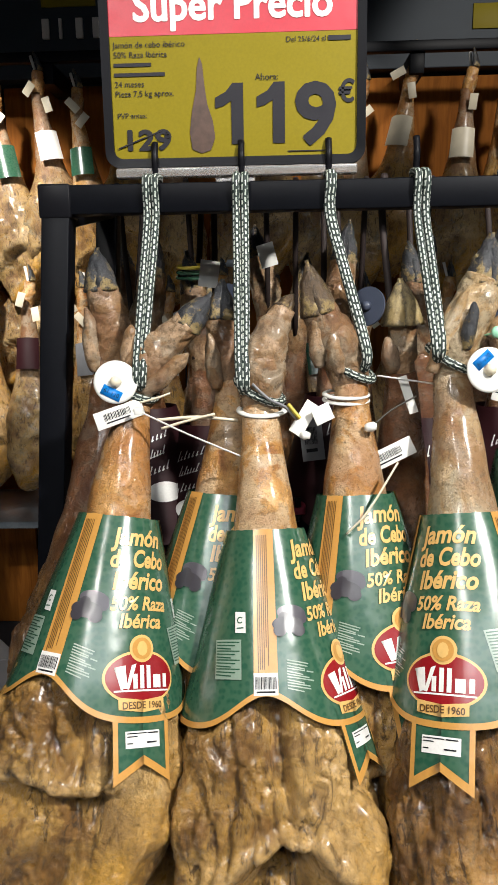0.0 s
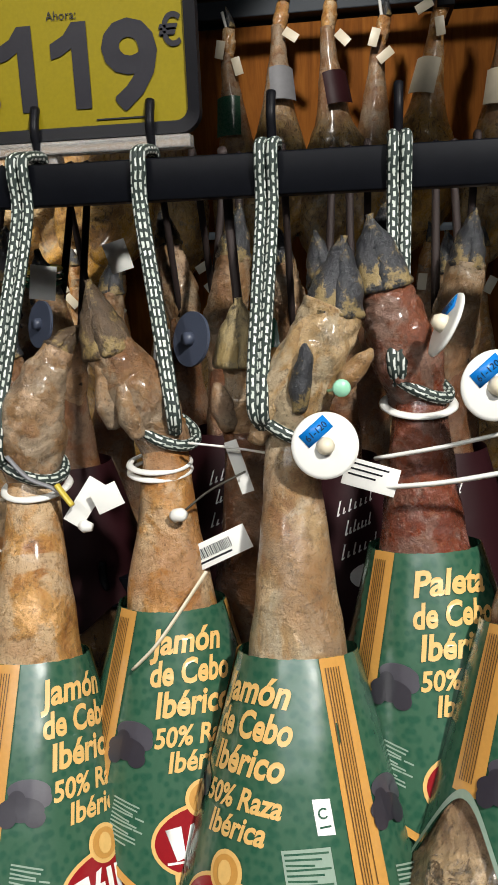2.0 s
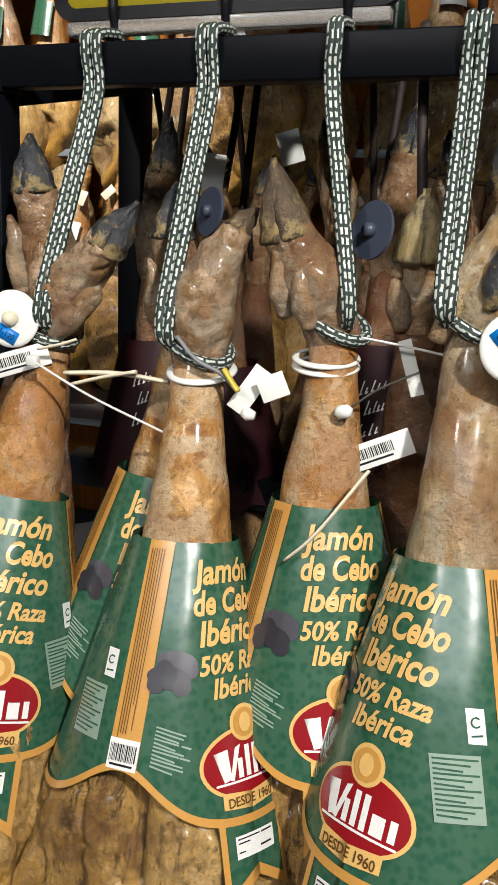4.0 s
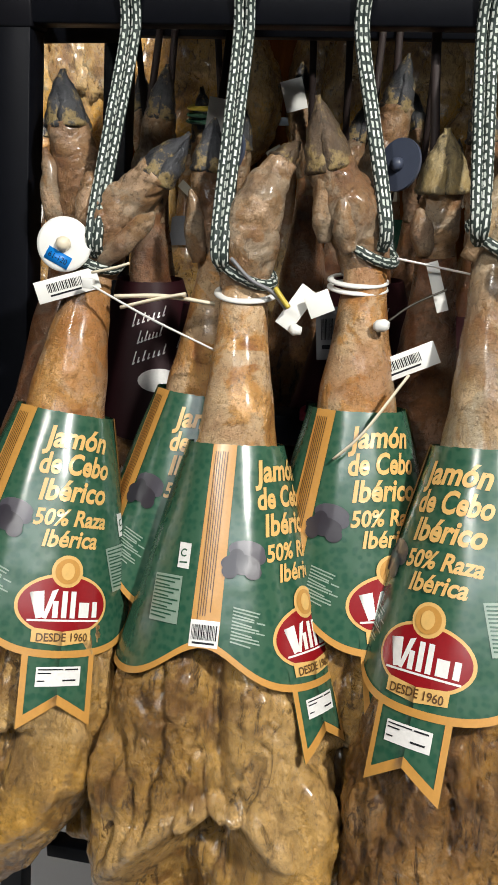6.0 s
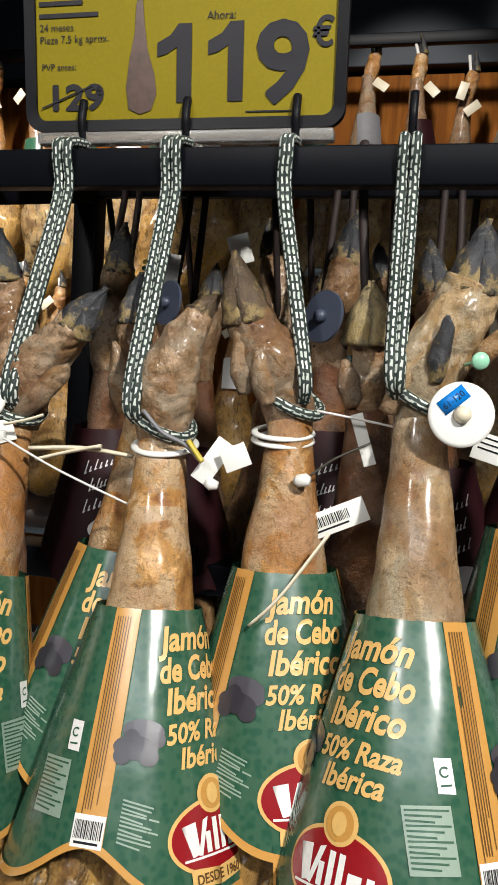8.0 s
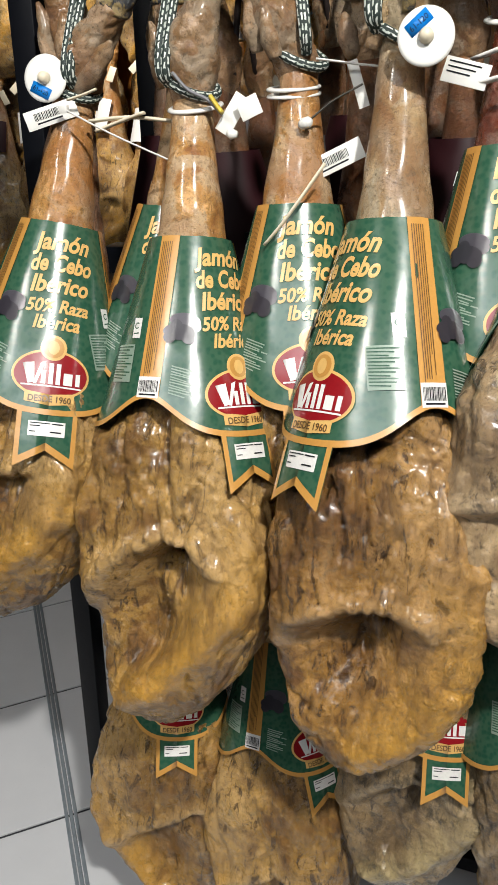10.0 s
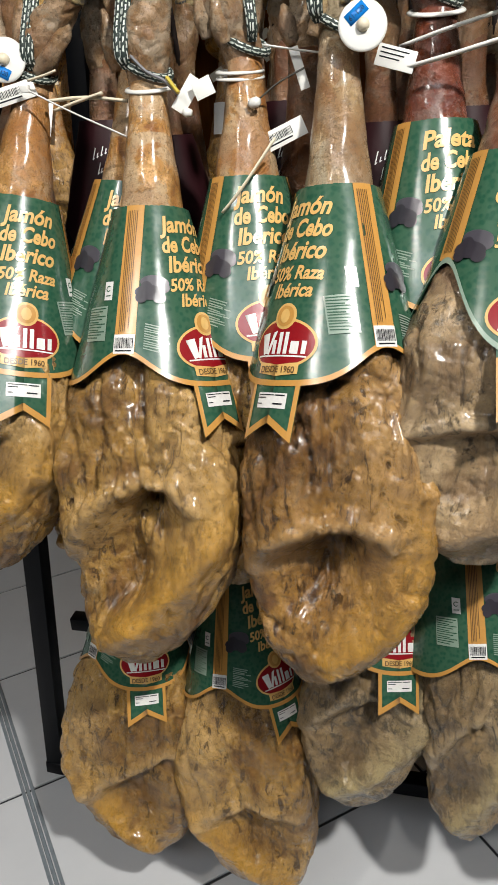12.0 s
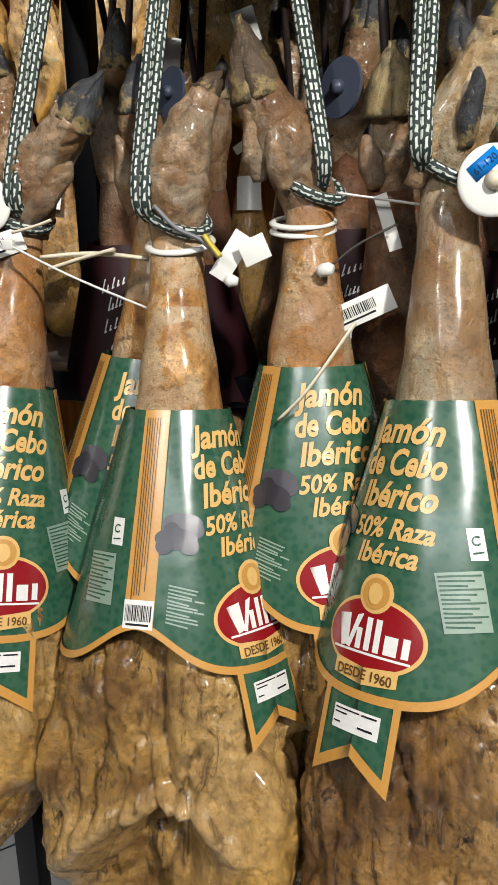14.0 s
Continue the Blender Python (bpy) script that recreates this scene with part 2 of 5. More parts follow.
DARK_GREY = plain("grey_tag", (0.20, 0.20, 0.21), 0.5)
# tag plastic as it looks in shadow: the shade is in this blue-grey
SHADED_PLASTIC = plain("shaded_tag_plastic", (0.050, 0.060, 0.090), 0.4)
BRASS = plain("yellow_crimp", (0.55, 0.42, 0.05), 0.4)
WIRE = plain("dark_wire", (0.04, 0.035, 0.025), 0.5)
STEEL = plain("brushed_steel", (0.30, 0.34, 0.37), 0.35, 0.35, 0.2, 80)
DARK_STRAP = plain("brown_strap", (0.022, 0.012, 0.010), 0.7)
CRIMSON = plain("crimson_cord", (0.20, 0.01, 0.03), 0.7)


def clear_plastic():
    m, t, b = material("clear_plastic")
    b.inputs["Transmission Weight"].default_value = 0.8
    b.inputs["Roughness"].default_value = 0.25
    b.inputs["Base Color"].default_value = (0.85, 0.82, 0.78, 1)
    return m


CLEAR = clear_plastic()


def rope_material():
    m, t, b = material("braided_rope")
    uv = t.nodes.new("ShaderNodeUVMap")
    mp = t.nodes.new("ShaderNodeMapping")
    t.links.new(uv.outputs[0], mp.inputs[0])
    br = t.nodes.new("ShaderNodeTexBrick")
    br.offset = 0.5
    for k, v in (("Scale", 1.0), ("Mortar Size", 0.185), ("Mortar Smooth", 0.3), ("Brick Width", 0.95), ("Row Height", 0.57)):
        br.inputs[k].default_value = v
    mp.inputs["Rotation"].default_value = (0, 0, radians(90))
    wob = node(t, "TexNoise", Scale=1.6, Detail=2.0)
    t.links.new(mp.outputs[0], wob.inputs["Vector"])
    sub = t.nodes.new("ShaderNodeVectorMath")
    sub.operation = "MULTIPLY_ADD"
    sub.inputs[1].default_value = (0.70, 0.42, 0)
    t.links.new(wob.outputs["Color"], sub.inputs[0])
    t.links.new(mp.outputs[0], sub.inputs[2])
    t.links.new(sub.outputs[0], br.inputs["Vector"])
    br.inputs["Color1"].default_value = (0.80, 0.82, 0.76, 1)
    br.inputs["Color2"].default_value = (0.50, 0.55, 0.48, 1)
    br.inputs["Mortar"].default_value = (0.008, 0.020, 0.016, 1)
    br.inputs["Bias"].default_value = -0.05
    f = noise_tex(t, coords(t), 400, 3)
    c = mix(t, f, br.outputs[0], mix(t, 0.35, br.outputs[0], (0.05, 0.06, 0.05)))
    t.links.new(c, b.inputs["Base Color"])
    b.inputs["Roughness"].default_value = 0.7
    bump(t, b, br.outputs["Fac"], -0.6, 0.0015)
    return m


ROPE = rope_material()


def wood_panel():
    m, t, b = material("warm_wood")
    v = coords(t, (1, 1, 0.12))
    f = noise_tex(t, v, 26, 6, 0.6, 1.0)
    c = ramp(t, f, [(0.3, (0.17, 0.052, 0.007)), (0.5, (0.26, 0.085, 0.011)), (0.7, (0.34, 0.12, 0.017))])
    t.links.new(c, b.inputs["Base Color"])
    b.inputs["Roughness"].default_value, b.inputs["Specular IOR Level"].default_value = 0.75, 0.15
    bump(t, b, f, 0.2, 0.001)
    return m


WOOD = wood_panel()


def tile_material():
    m, t, b = material("white_tile")
    v = coords(t)
    info = t.nodes.new("ShaderNodeObjectInfo")
    f = noise_tex(t, v, 7, 5, 0.6)
    g = noise_tex(t, v, 60, 4, 0.7)
    c = mix(t, f, (0.64, 0.645, 0.66), (0.75, 0.755, 0.76))
    c = mix(t, ramp(t, g, [(0.68, 0.0), (0.76, 0.5)]), c, (0.20, 0.19, 0.17))
    c = mix(t, info.outputs["Random"], c, mix(t, 0.12, c, (0.36, 0.36, 0.37)))
    t.links.new(c, b.inputs["Base Color"])
    b.inputs["Roughness"].default_value = 0.3
    bump(t, b, g, 0.15, 0.0006)
    return m


TILE = tile_material()
GROUT = plain("dark_grout", (0.035, 0.035, 0.04), 0.9, 0, 0.2, 120)
DARK_WALL = plain("charcoal_wall", (0.020, 0.030, 0.042), 0.6, 0, 0.15, 8)
CEILING = plain("dark_ceiling", (0.03, 0.03, 0.032), 0.8, 0, 0.15, 6)


# ---- mesh helpers ----
def mesh_of(bm, mat, name, smooth=True):
    bmesh.ops.recalc_face_normals(bm, faces=bm.faces)
    me = bpy.data.meshes.new(name)
    bm.to_mesh(me)
    bm.free()
    me.materials.append(mat)
    if smooth:
        me.polygons.foreach_set("use_smooth", [True] * len(me.polygons))
    return me


def part(name, bm, mat, parent=None, label="", smooth=True, m=None):
    me = bm if isinstance(bm, bpy.types.Mesh) else mesh_of(bm, mat, name, smooth)
    ob = new(name, me)
    if parent is not None:
        ob.parent = parent
    if m is not None:
        ob.matrix_basis = m
    return tagged(ob, label)


def thing(name, label, category, group="", m=None):
    ob = new(name)
    ob.empty_display_size = 0.05
    if m is not None:
        ob.matrix_basis = m
    return tagged(ob, label, category, group)


def box(bm, x0, x1, y0, y1, z0, z1, bevel=0.0, m=None):
    r = bmesh.ops.create_cube(bm, size=1.0)
    vs = r["verts"]
    bmesh.ops.scale(bm, vec=(x1 - x0, y1 - y0, z1 - z0), verts=vs)
    bmesh.ops.translate(bm, vec=((x0 + x1) / 2, (y0 + y1) / 2, (z0 + z1) / 2), verts=vs)
    if bevel:
        es = list({e for v in vs for e in v.link_edges})
        out = bmesh.ops.bevel(bm, geom=es, offset=bevel, segments=2, affect="EDGES", profile=0.5)
        vs = list({v for f in out["faces"] for v in f.verts} | {v for v in vs if v.is_valid})
    if m is not None:
        bmesh.ops.transform(bm, matrix=m, verts=vs)
    return bm


def boxed(*a, **k):
    return box(bmesh.new(), *a, **k)


def tube(points, radius, sides=10, uv_len=0.0, uv_round=4.0, caps=True, flat=1.0):
    """A tube along points; radius a number or one per point; uv: round and along."""
    bm = bmesh.new()
    layer = bm.loops.layers.uv.new("UVMap")
    pts = [Vector(p) for p in points]
    rings, dist = [], [0.0]
    up = Vector((0.13, 0.31, 0.94)).normalized()
    for i, p in enumerate(pts):
        d = (pts[min(i + 1, len(pts) - 1)] - pts[max(i - 1, 0)]).normalized()
        if i:
            dist.append(dist[-1] + (p - pts[i - 1]).length)
        if i == 0:
            a = d.orthogonal().normalized() if abs(d.dot(up)) > 0.95 else d.cross(up).normalized()
        else:
            a = (a - d * a.dot(d)).normalized()
        b = d.cross(a)
        r = radius[i] if isinstance(radius, (list, tuple)) else radius
        rings.append([bm.verts.new(p + r * (math.cos(2 * math.pi * k / sides) * a + flat * math.sin(2 * math.pi * k / sides) * b)) for k in range(sides)])
    for i in range(len(rings) - 1):
        for k in range(sides):
            f = bm.faces.new((rings[i][k], rings[i][(k + 1) % sides], rings[i + 1][(k + 1) % sides], rings[i + 1][k]))
            if uv_len:
                for loop, (du, dv) in zip(f.loops, ((0, 0), (1, 0), (1, 1), (0, 1))):
                    loop[layer].uv = ((k + du) / sides * uv_round, dist[i + dv] / uv_len)
    if caps:
        bm.faces.new(rings[0][::-1])
        bm.faces.new(rings[-1])
    return bm


def bezier(points, n=8):
    """Smooth points through the given ones (Catmull-Rom)."""
    p = [Vector(q) for q in points]
    p = [p[0] * 2 - p[1]] + p + [p[-1] * 2 - p[-2]]
    out = []
    for i in range(1, len(p) - 2):
        for k in range(n):
            t = k / n
            out.append(0.5 * (2 * p[i] + (p[i + 1] - p[i - 1]) * t + (2 * p[i - 1] - 5 * p[i] + 4 * p[i + 1] - p[i + 2]) * t * t + (3 * p[i] - p[i - 1] - 3 * p[i + 1] + p[i + 2]) * t ** 3))
    out.append(p[-2])
    return out


def interp(table, s):
    for a, b in zip(table, table[1:]):
        if s <= b[0]:
            f = (s - a[0]) / (b[0] - a[0])
            f = max(0, f)
            return [x + (y - x) * f for x, y in zip(a[1:], b[1:])]
    return list(table[-1][1:])


def smooth_interp(table, s, w=0.02):
    a = [interp(table, s + d) for d in (-w, -w / 2, 0, w / 2, w)]
    return [sum(c) / 5 for c in zip(*a)]


def text_mesh(body, size, width=None, bold=0.0, shear=0.0, align="CENTER", fine=3):
    """Flat built-in lettering as a mesh in its own plane: x across, y up, baseline at 0."""
    c = bpy.data.curves.new("lettering", "FONT")
    c.body, c.size, c.offset, c.shear, c.align_x, c.resolution_u = body, size, bold, shear, align, fine
    ob = bpy.data.objects.new("lettering", c)
    scene.collection.objects.link(ob)
    dg = bpy.context.evaluated_depsgraph_get()
    me = bpy.data.meshes.new_from_object(ob.evaluated_get(dg))
    bpy.data.objects.remove(ob)
    bpy.data.curves.remove(c)
    if width:
        xs = [v.co.x for v in me.vertices]
        k = width / (max(xs) - min(xs))
        for v in me.vertices:
            v.co.x *= k
    return me


def flat_text(name, body, size, mat, parent, m, width=None, bold=0.0, shear=0.0, align="CENTER"):
    me = text_mesh(body, size, width, bold, shear, align)
    me.materials.clear()
    me.materials.append(mat)
    me.transform(m)
    me.name = name
    return part(name, me, mat, parent)


# ---- the hams ----
HAM_PROFILE = [  # distance below the ankle, half width, half depth, sideways, forward
    (-0.02, 0.023, 0.023, 0, 0), (0.03, 0.026, 0.026, 0, 0), (0.09, 0.032, 0.032, 0, 0), (0.15, 0.041, 0.041, 0, 0), (0.22, 0.050, 0.050, 0, 0),
    (0.30, 0.066, 0.064, 0, 0.0), (0.37, 0.090, 0.080, 0, 0.004), (0.43, 0.119, 0.098, 0, 0.008), (0.50, 0.134, 0.108, 0, 0.010),
    (0.60, 0.139, 0.108, 0, 0.004), (0.67, 0.130, 0.102, -0.008, -0.004), (0.73, 0.110, 0.090, -0.020, -0.01), (0.78, 0.083, 0.068, -0.032, -0.012), (0.812, 0.052, 0.042, -0.040, -0.012), (0.825, 0.010, 0.010, -0.044, -0.012)]


def to_line(x, s, pts):
    """Distance to a broken line in the flat of the ham's face, and which way off it lies (plus: below)."""
    best, below = 9.0, 0.0
    for (x0, s0), (x1, s1) in zip(pts, pts[1:]):
        dx, ds = x1 - x0, s1 - s0
        q = max(0, min(1, ((x - x0) * dx + (s - s0) * ds) / (dx * dx + ds * ds)))
        d = math.hypot(x - x0 - q * dx, s - s0 - q * ds)
        if d < best:
            best, below = d, s - s0 - q * ds
    return best, below


GROOVE = [(-0.112, 0.660), (-0.07, 0.616), (-0.03, 0.582), (0.010, 0.562), (0.040, 0.562), (0.058, 0.582)]
ROLL = [(0.122, 0.52), (0.105, 0.61), (0.055, 0.685), (0.005, 0.745), (-0.03, 0.78)]
VALLEY = [(0.0, 0.40), (0.012, 0.48), (0.006, 0.57)]


def ham_body(seed, wide=1.0, deep=1.0, length=0.825, lean=1.0, groove=0.032, gpath=None, roll=None, wrinkle=1.0, top_r=1.0, hi=True, flip=1):
    """Leg and meat in one skin: origin at the ankle, z up, the cut side towards -y."""
    bm = bmesh.new()
    fat = bm.verts.layers.float.new("fat")
    pale = bm.verts.layers.float.new("pale")
    lean_meat = bm.verts.layers.float.new("lean")
    n, rows = (150, 210) if hi else (44, 56)
    k = length / 0.825
    rings = []
    off = Vector((seed * 3.7, seed * 1.3, seed * 2.1))
    gpath, roll = gpath or GROOVE, roll or ROLL
    for i in range(rows + 1):
        q = i / rows
        s = -0.02 + 0.845 * q
        w, d, cx, cy = smooth_interp(HAM_PROFILE, s, 0.022)
        meat = min(1, max(0, (s - 0.30) / 0.12))
        tr = top_r + (1 - top_r) * meat
        w *= (1 + (wide - 1) * meat) * tr
        d *= (1 + (deep - 1) * meat) * tr
        ring = []
        for j in range(n):
            a = 2 * math.pi * j / n
            sa, ca = math.sin(a), -math.cos(a)
            e = 1 - 0.13 * meat * math.cos(2 * a) ** 2 + 0.06 * meat
            x, y = w * sa * e, d * ca * e
            p = Vector((x, y, -s))
            front = max(0, -ca) ** 0.5
            u = flip * x / wide
            nz = noise.noise(p * 9 + off) * 0.007 * (0.45 + meat) + noise.noise(p * 26 + off) * 0.0034 * (0.9 + meat)
            if meat > 0:
                warp = Vector((noise.noise(p * 14 + off), noise.noise(p * 14 - off), 0)) * 0.35
                span = 0.35 + 0.65 * math.exp(-((s - 0.47) / 0.12) ** 2)
                f1 = 1 - abs(noise.noise(Vector((p.x * 28, p.y * 28, p.z * 4.5)) + off + warp))
                f2 = 1 - abs(noise.noise(Vector((p.x * 62, p.y * 62, p.z * 15)) - off + warp * 2))
                nz -= wrinkle * meat * span * (0.019 * f1 ** 12 + 0.0090 * f2 ** 10)
                if hi:
                    f3 = 1 - abs(noise.noise(Vector((p.x * 150, p.y * 150, p.z * 70)) + off))
                    nz -= meat * 0.0026 * f3 ** 5
                    nz += meat * 0.0020 * noise.noise(p * 70 - off)
            dist, below = to_line(u, s, gpath)
            tilt = max(0.0, below) / (dist + 1e-6)
            reach = 0.0065 + 0.075 * tilt
            nz -= 1.3 * groove * front * math.exp(-(dist / reach) ** 1.6) * min(1, max(0.0, (0.085 - u) / 0.045)) * min(1, max(0.0, (0.128 + u) / 0.05))
            if below < 0:
                nz += groove * 0.22 * front * math.exp(-((dist - 0.022) / 0.013) ** 2) * min(1, max(0.0, (0.12 - abs(u)) / 0.05))
            rd, _ = to_line(u, s, roll)
            bulge = math.exp(-(rd / 0.026) ** 2)
            nz += 0.029 * bulge * front ** 2 * min(1, groove / 0.03)
            vd, _ = to_line(u, s, VALLEY)
            nz -= 0.3 * groove * front * math.exp(-(vd / 0.016) ** 2)
            hollow = front * math.exp(-(((u + 0.025) / 0.060) ** 2 + ((s - 0.675) / 0.052) ** 2) ** 1.5) * (1 - bulge)
            nz -= 0.95 * groove * hollow
            r = Vector((sa, ca, 0))
            vert = bm.verts.new((x + r.x * nz + cx * lean * flip, y + r.y * nz - cy, (-s + 0.006 * noise.noise(p * 11 - off) * meat) * k))
            vert[fat] = max(math.exp(-(rd / 0.034) ** 2) * front, 0.6 * meat * max(0, min(1, (abs(sa) - 0.93) / 0.06)) * (0.5 + noise.noise(p * 12 + off)))
            lip = math.exp(-((dist - 0.012) / 0.022) ** 2) if below < 0 else 0.0
            side = max(0.0, min(1.0, (u - 0.005) / 0.07)) * front * math.exp(-((s - 0.47) / 0.13) ** 2)
            vert[pale] = min(1.0, 0.9 * lip * front + 0.95 * side)
            vert[lean_meat] = min(1.0, 0.9 * hollow + 0.85 * max(0.0, min(1.0, (0.015 - u) / 0.05)) * front * math.exp(-((s - 0.47) / 0.10) ** 2)) * (1 - min(1, lip))
            ring.append(vert)
        rings.append(ring)
    for i in range(rows):
        for j in range(n):
            bm.faces.new((rings[i][j], rings[i][(j + 1) % n], rings[i + 1][(j + 1) % n], rings[i + 1][j]))
    bm.faces.new(rings[0][::-1])
    bm.faces.new(rings[-1])
    return bm


def foot_mesh(points, radii, seed, sides=44):
    """The bent shank above the rope, with knuckles and folds."""
    pts = bezier(points, 16)
    rs = [smooth_interp([(i / (len(radii) - 1), r) for i, r in enumerate(radii)], i / (len(pts) - 1), 0.08)[0] for i in range(len(pts))]
    bm = tube(pts, rs, sides)
    bm.normal_update()
    for v in bm.verts:
        p = v.co * 30 + Vector((seed, seed * 2, 0))
        v.co += Vector((noise.noise(p), noise.noise(p + Vector((9, 0, 0))), noise.noise(p + Vector((0, 7, 0))))) * 0.0032
        v.co += Vector((noise.noise(p * 2.4), noise.noise(p * 2.4 + Vector((9, 0, 0))), 0)) * 0.0016
        v.co -= (v.normal if v.normal.length else Vector((0, 0, 0))) * 0.0034 * (1 - abs(noise.noise(p * 1.7 + Vector((0, 0, 4))))) ** 8
    return bm


def claw(length, width, depth, seed, bend=0.25):
    """One half of a cloven hoof: flat on its inner side, curved wall outside, a blunt point; base at 0, growing up z."""
    bm = bmesh.new()
    rings = []
    n, rows = 22, 18
    for i in range(rows + 1):
        q = i / rows
        w = width * (1 - q ** 1.9 * 0.86)
        d = depth * (1 - q ** 1.7 * 0.84)
        ring = []
        for j in range(n):
            a = 2 * math.pi * j / n
            x, y = w * math.cos(a), d * math.sin(a)
            x = max(x, -w * 0.25)
            p = Vector((x, y, length * q))
            k = 0.0030 * noise.noise(p * 75 + Vector((seed, 0, 0))) + 0.0012 * noise.noise(p * 220 + Vector((seed, 3, 0)))
            lip = 0.0022 * math.exp(-((q - 0.06) / 0.05) ** 2)
            c = Vector((math.cos(a), math.sin(a), 0)) * (k + lip)
            ring.append(bm.verts.new((x + c.x - 0.30 * width * q * q, y + c.y - bend * length * q * q * 0.5, length * q)))
        rings.append(ring)
    for i in range(rows):
        for j in range(n):
            bm.faces.new((rings[i][j], rings[i][(j + 1) % n], rings[i + 1][(j + 1) % n], rings[i + 1][j]))
    bm.faces.new(rings[0][::-1])
    bm.faces.new(rings[-1])
    return bm


def toe(length, radius, seed):
    """A dried side toe: a knobbly cone with a blunt horn tip."""
    bm = tube(bezier([(0, 0, -0.3 * length), (0.0, 0, 0.2 * length), (0.08 * length, 0, 0.65 * length), (0.05 * length, 0, length)], 6), [radius * r for r in (0.7, 0.78, 0.86, 0.94, 1, 1.02, 1.04, 1.04, 1.02, 1.0, 0.96, 0.93, 0.88, 0.82, 0.74, 0.62, 0.48, 0.34, 0.18)], 16)
    for v in bm.verts:
        p = v.co * 70 + Vector((seed, 0, 0))
        v.co += Vector((noise.noise(p), noise.noise(p + Vector((5, 0, 0))), 0)) * 0.0028
    return bm


def axis_pose(a, b, spin=0.0):
    """Origin at a, local -z towards b, local -y turned to the aisle, spin degrees about the axis."""
    a, b = Vector(a), Vector(b)
    z = (a - b).normalized()
    y = (Vector((0, 1, 0)) - z * z.y).normalized()
    x = y.cross(z)
    m = Matrix((x, y, z)).transposed().to_4x4()
    return Matrix.Translation(a) @ m @ pose(0, 0, 0, 0, 0, spin)


def cured_ham(label, a, b, mat, seed, foot, hoof_dir, hoof=HOOF, group="hams on the front rail", foot_r=(0.025, 0.033, 0.028, 0.0235), hoof_len=0.054, hoof_w=0.0195, dew=None, spin=0.0, **kw):
    """a: ankle, b: lower tip. foot: points above the ankle in world metres relative to a; hoof_dir: way in which the hoof points."""
    length = (Vector(a) - Vector(b)).length
    m = axis_pose(a, b, spin)
    ham = thing("cured_ham", label, "ham", group, m)
    part("body", ham_body(seed, length=length, **kw), mat, ham)
    inv = m.to_3x3().inverted()
    pts = [inv @ Vector(p) for p in [(0, 0, -0.012)] + list(foot)]
    skin = {RED_HAM: RED_FOOT, BROWN_HAM: PALE_FOOT}.get(mat, FOOT)
    part("foot", foot_mesh(pts, foot_r, seed), skin, ham, "dried shrunken foot")
    d = (inv @ Vector(hoof_dir)).normalized()
    side = d.cross(inv @ Vector((0, 1, 0.2))).normalized()
    turn = Matrix((side, d.cross(side), d)).transposed().to_4x4()
    base = pts[-1] - d * 0.006
    for sgn in (-1, 1):
        mm = Matrix.Translation(base + side * sgn * 0.2 * hoof_w) @ turn @ pose(0, 0, 0, 0, 0, 0 if sgn > 0 else 180)
        part("hoof", claw(hoof_len, hoof_w, hoof_w * 1.1, seed + sgn, 0.3 * sgn), hoof, ham, "dark split hoof", m=mm)
    if dew:
        for place, way, size, horn in dew:
            w = (inv @ Vector(way)).normalized()
            sd = w.orthogonal().normalized()
            mm = Matrix.Translation(inv @ Vector(place)) @ Matrix((sd, w.cross(sd), w)).transposed().to_4x4()
            part("dewclaw", toe(size, 0.0088 if horn or size < 0.04 else 0.0115, seed + 5), HOOF if horn else skin, ham, "black horn of a side toe" if horn else "dried side toe", m=mm)
    return ham


# ---- the printed card sleeves ----
K, V0 = 0.272, 0.198


def on_cone(u, v, turn=0.0, off=0.0):
    """A point of the flat sheet (u across, v down) on the rolled sleeve."""
    rho = math.hypot(u, v + V0)
    th = math.atan2(u, v + V0) / K + turn
    r = rho * K
    c = math.sqrt(1 - K * K)
    return Vector(((r + off * c) * math.sin(th), -(r + off * c) * math.cos(th), -(rho - V0) * c + off * K))


SEAMS = (-1.11, 1.22)


def lower_edge(th, deep=False):
    """How far down the card reaches at an angle (radians): scallops under the ochre seams."""
    th = (th + math.pi) % (2 * math.pi) - math.pi
    v = 0.252
    for s in SEAMS + (3.4, -3.4):
        g = (th - s) / 0.52
        v -= (0.115 if deep else 0.046) * math.exp(-g * g * (0.9 if deep else 1.3))
    return v


def cone_point(th, v, off=0.0):
    r = (v + V0) * K
    c = math.sqrt(1 - K * K)
    return Vector(((r + off * c) * math.sin(th), -(r + off * c) * math.cos(th), -v * c + off * K))


def sleeve_shell(deep=False):
    bm = bmesh.new()
    n, rows = 120, 16
    for off in (0.0, -0.0009):
        grid = []
        for i in range(rows + 1):
            ring = []
            for j in range(n):
                th = 2 * math.pi * j / n
                v = lower_edge(th, deep) * i / rows
                jag = 0.0012 * noise.noise(Vector((th * 9, 3, off))) if i == 0 else 0
                wob = 0.0016 * noise.noise(Vector((math.sin(th) * 2, math.cos(th) * 2, v * 9)))
                ring.append(bm.verts.new(cone_point(th, v + jag, off + wob)))
            grid.append(ring)
        for i in range(rows):
            for j in range(n):
                bm.faces.new((grid[i][j], grid[i][(j + 1) % n], grid[i + 1][(j + 1) % n], grid[i + 1][j]))
    return bm


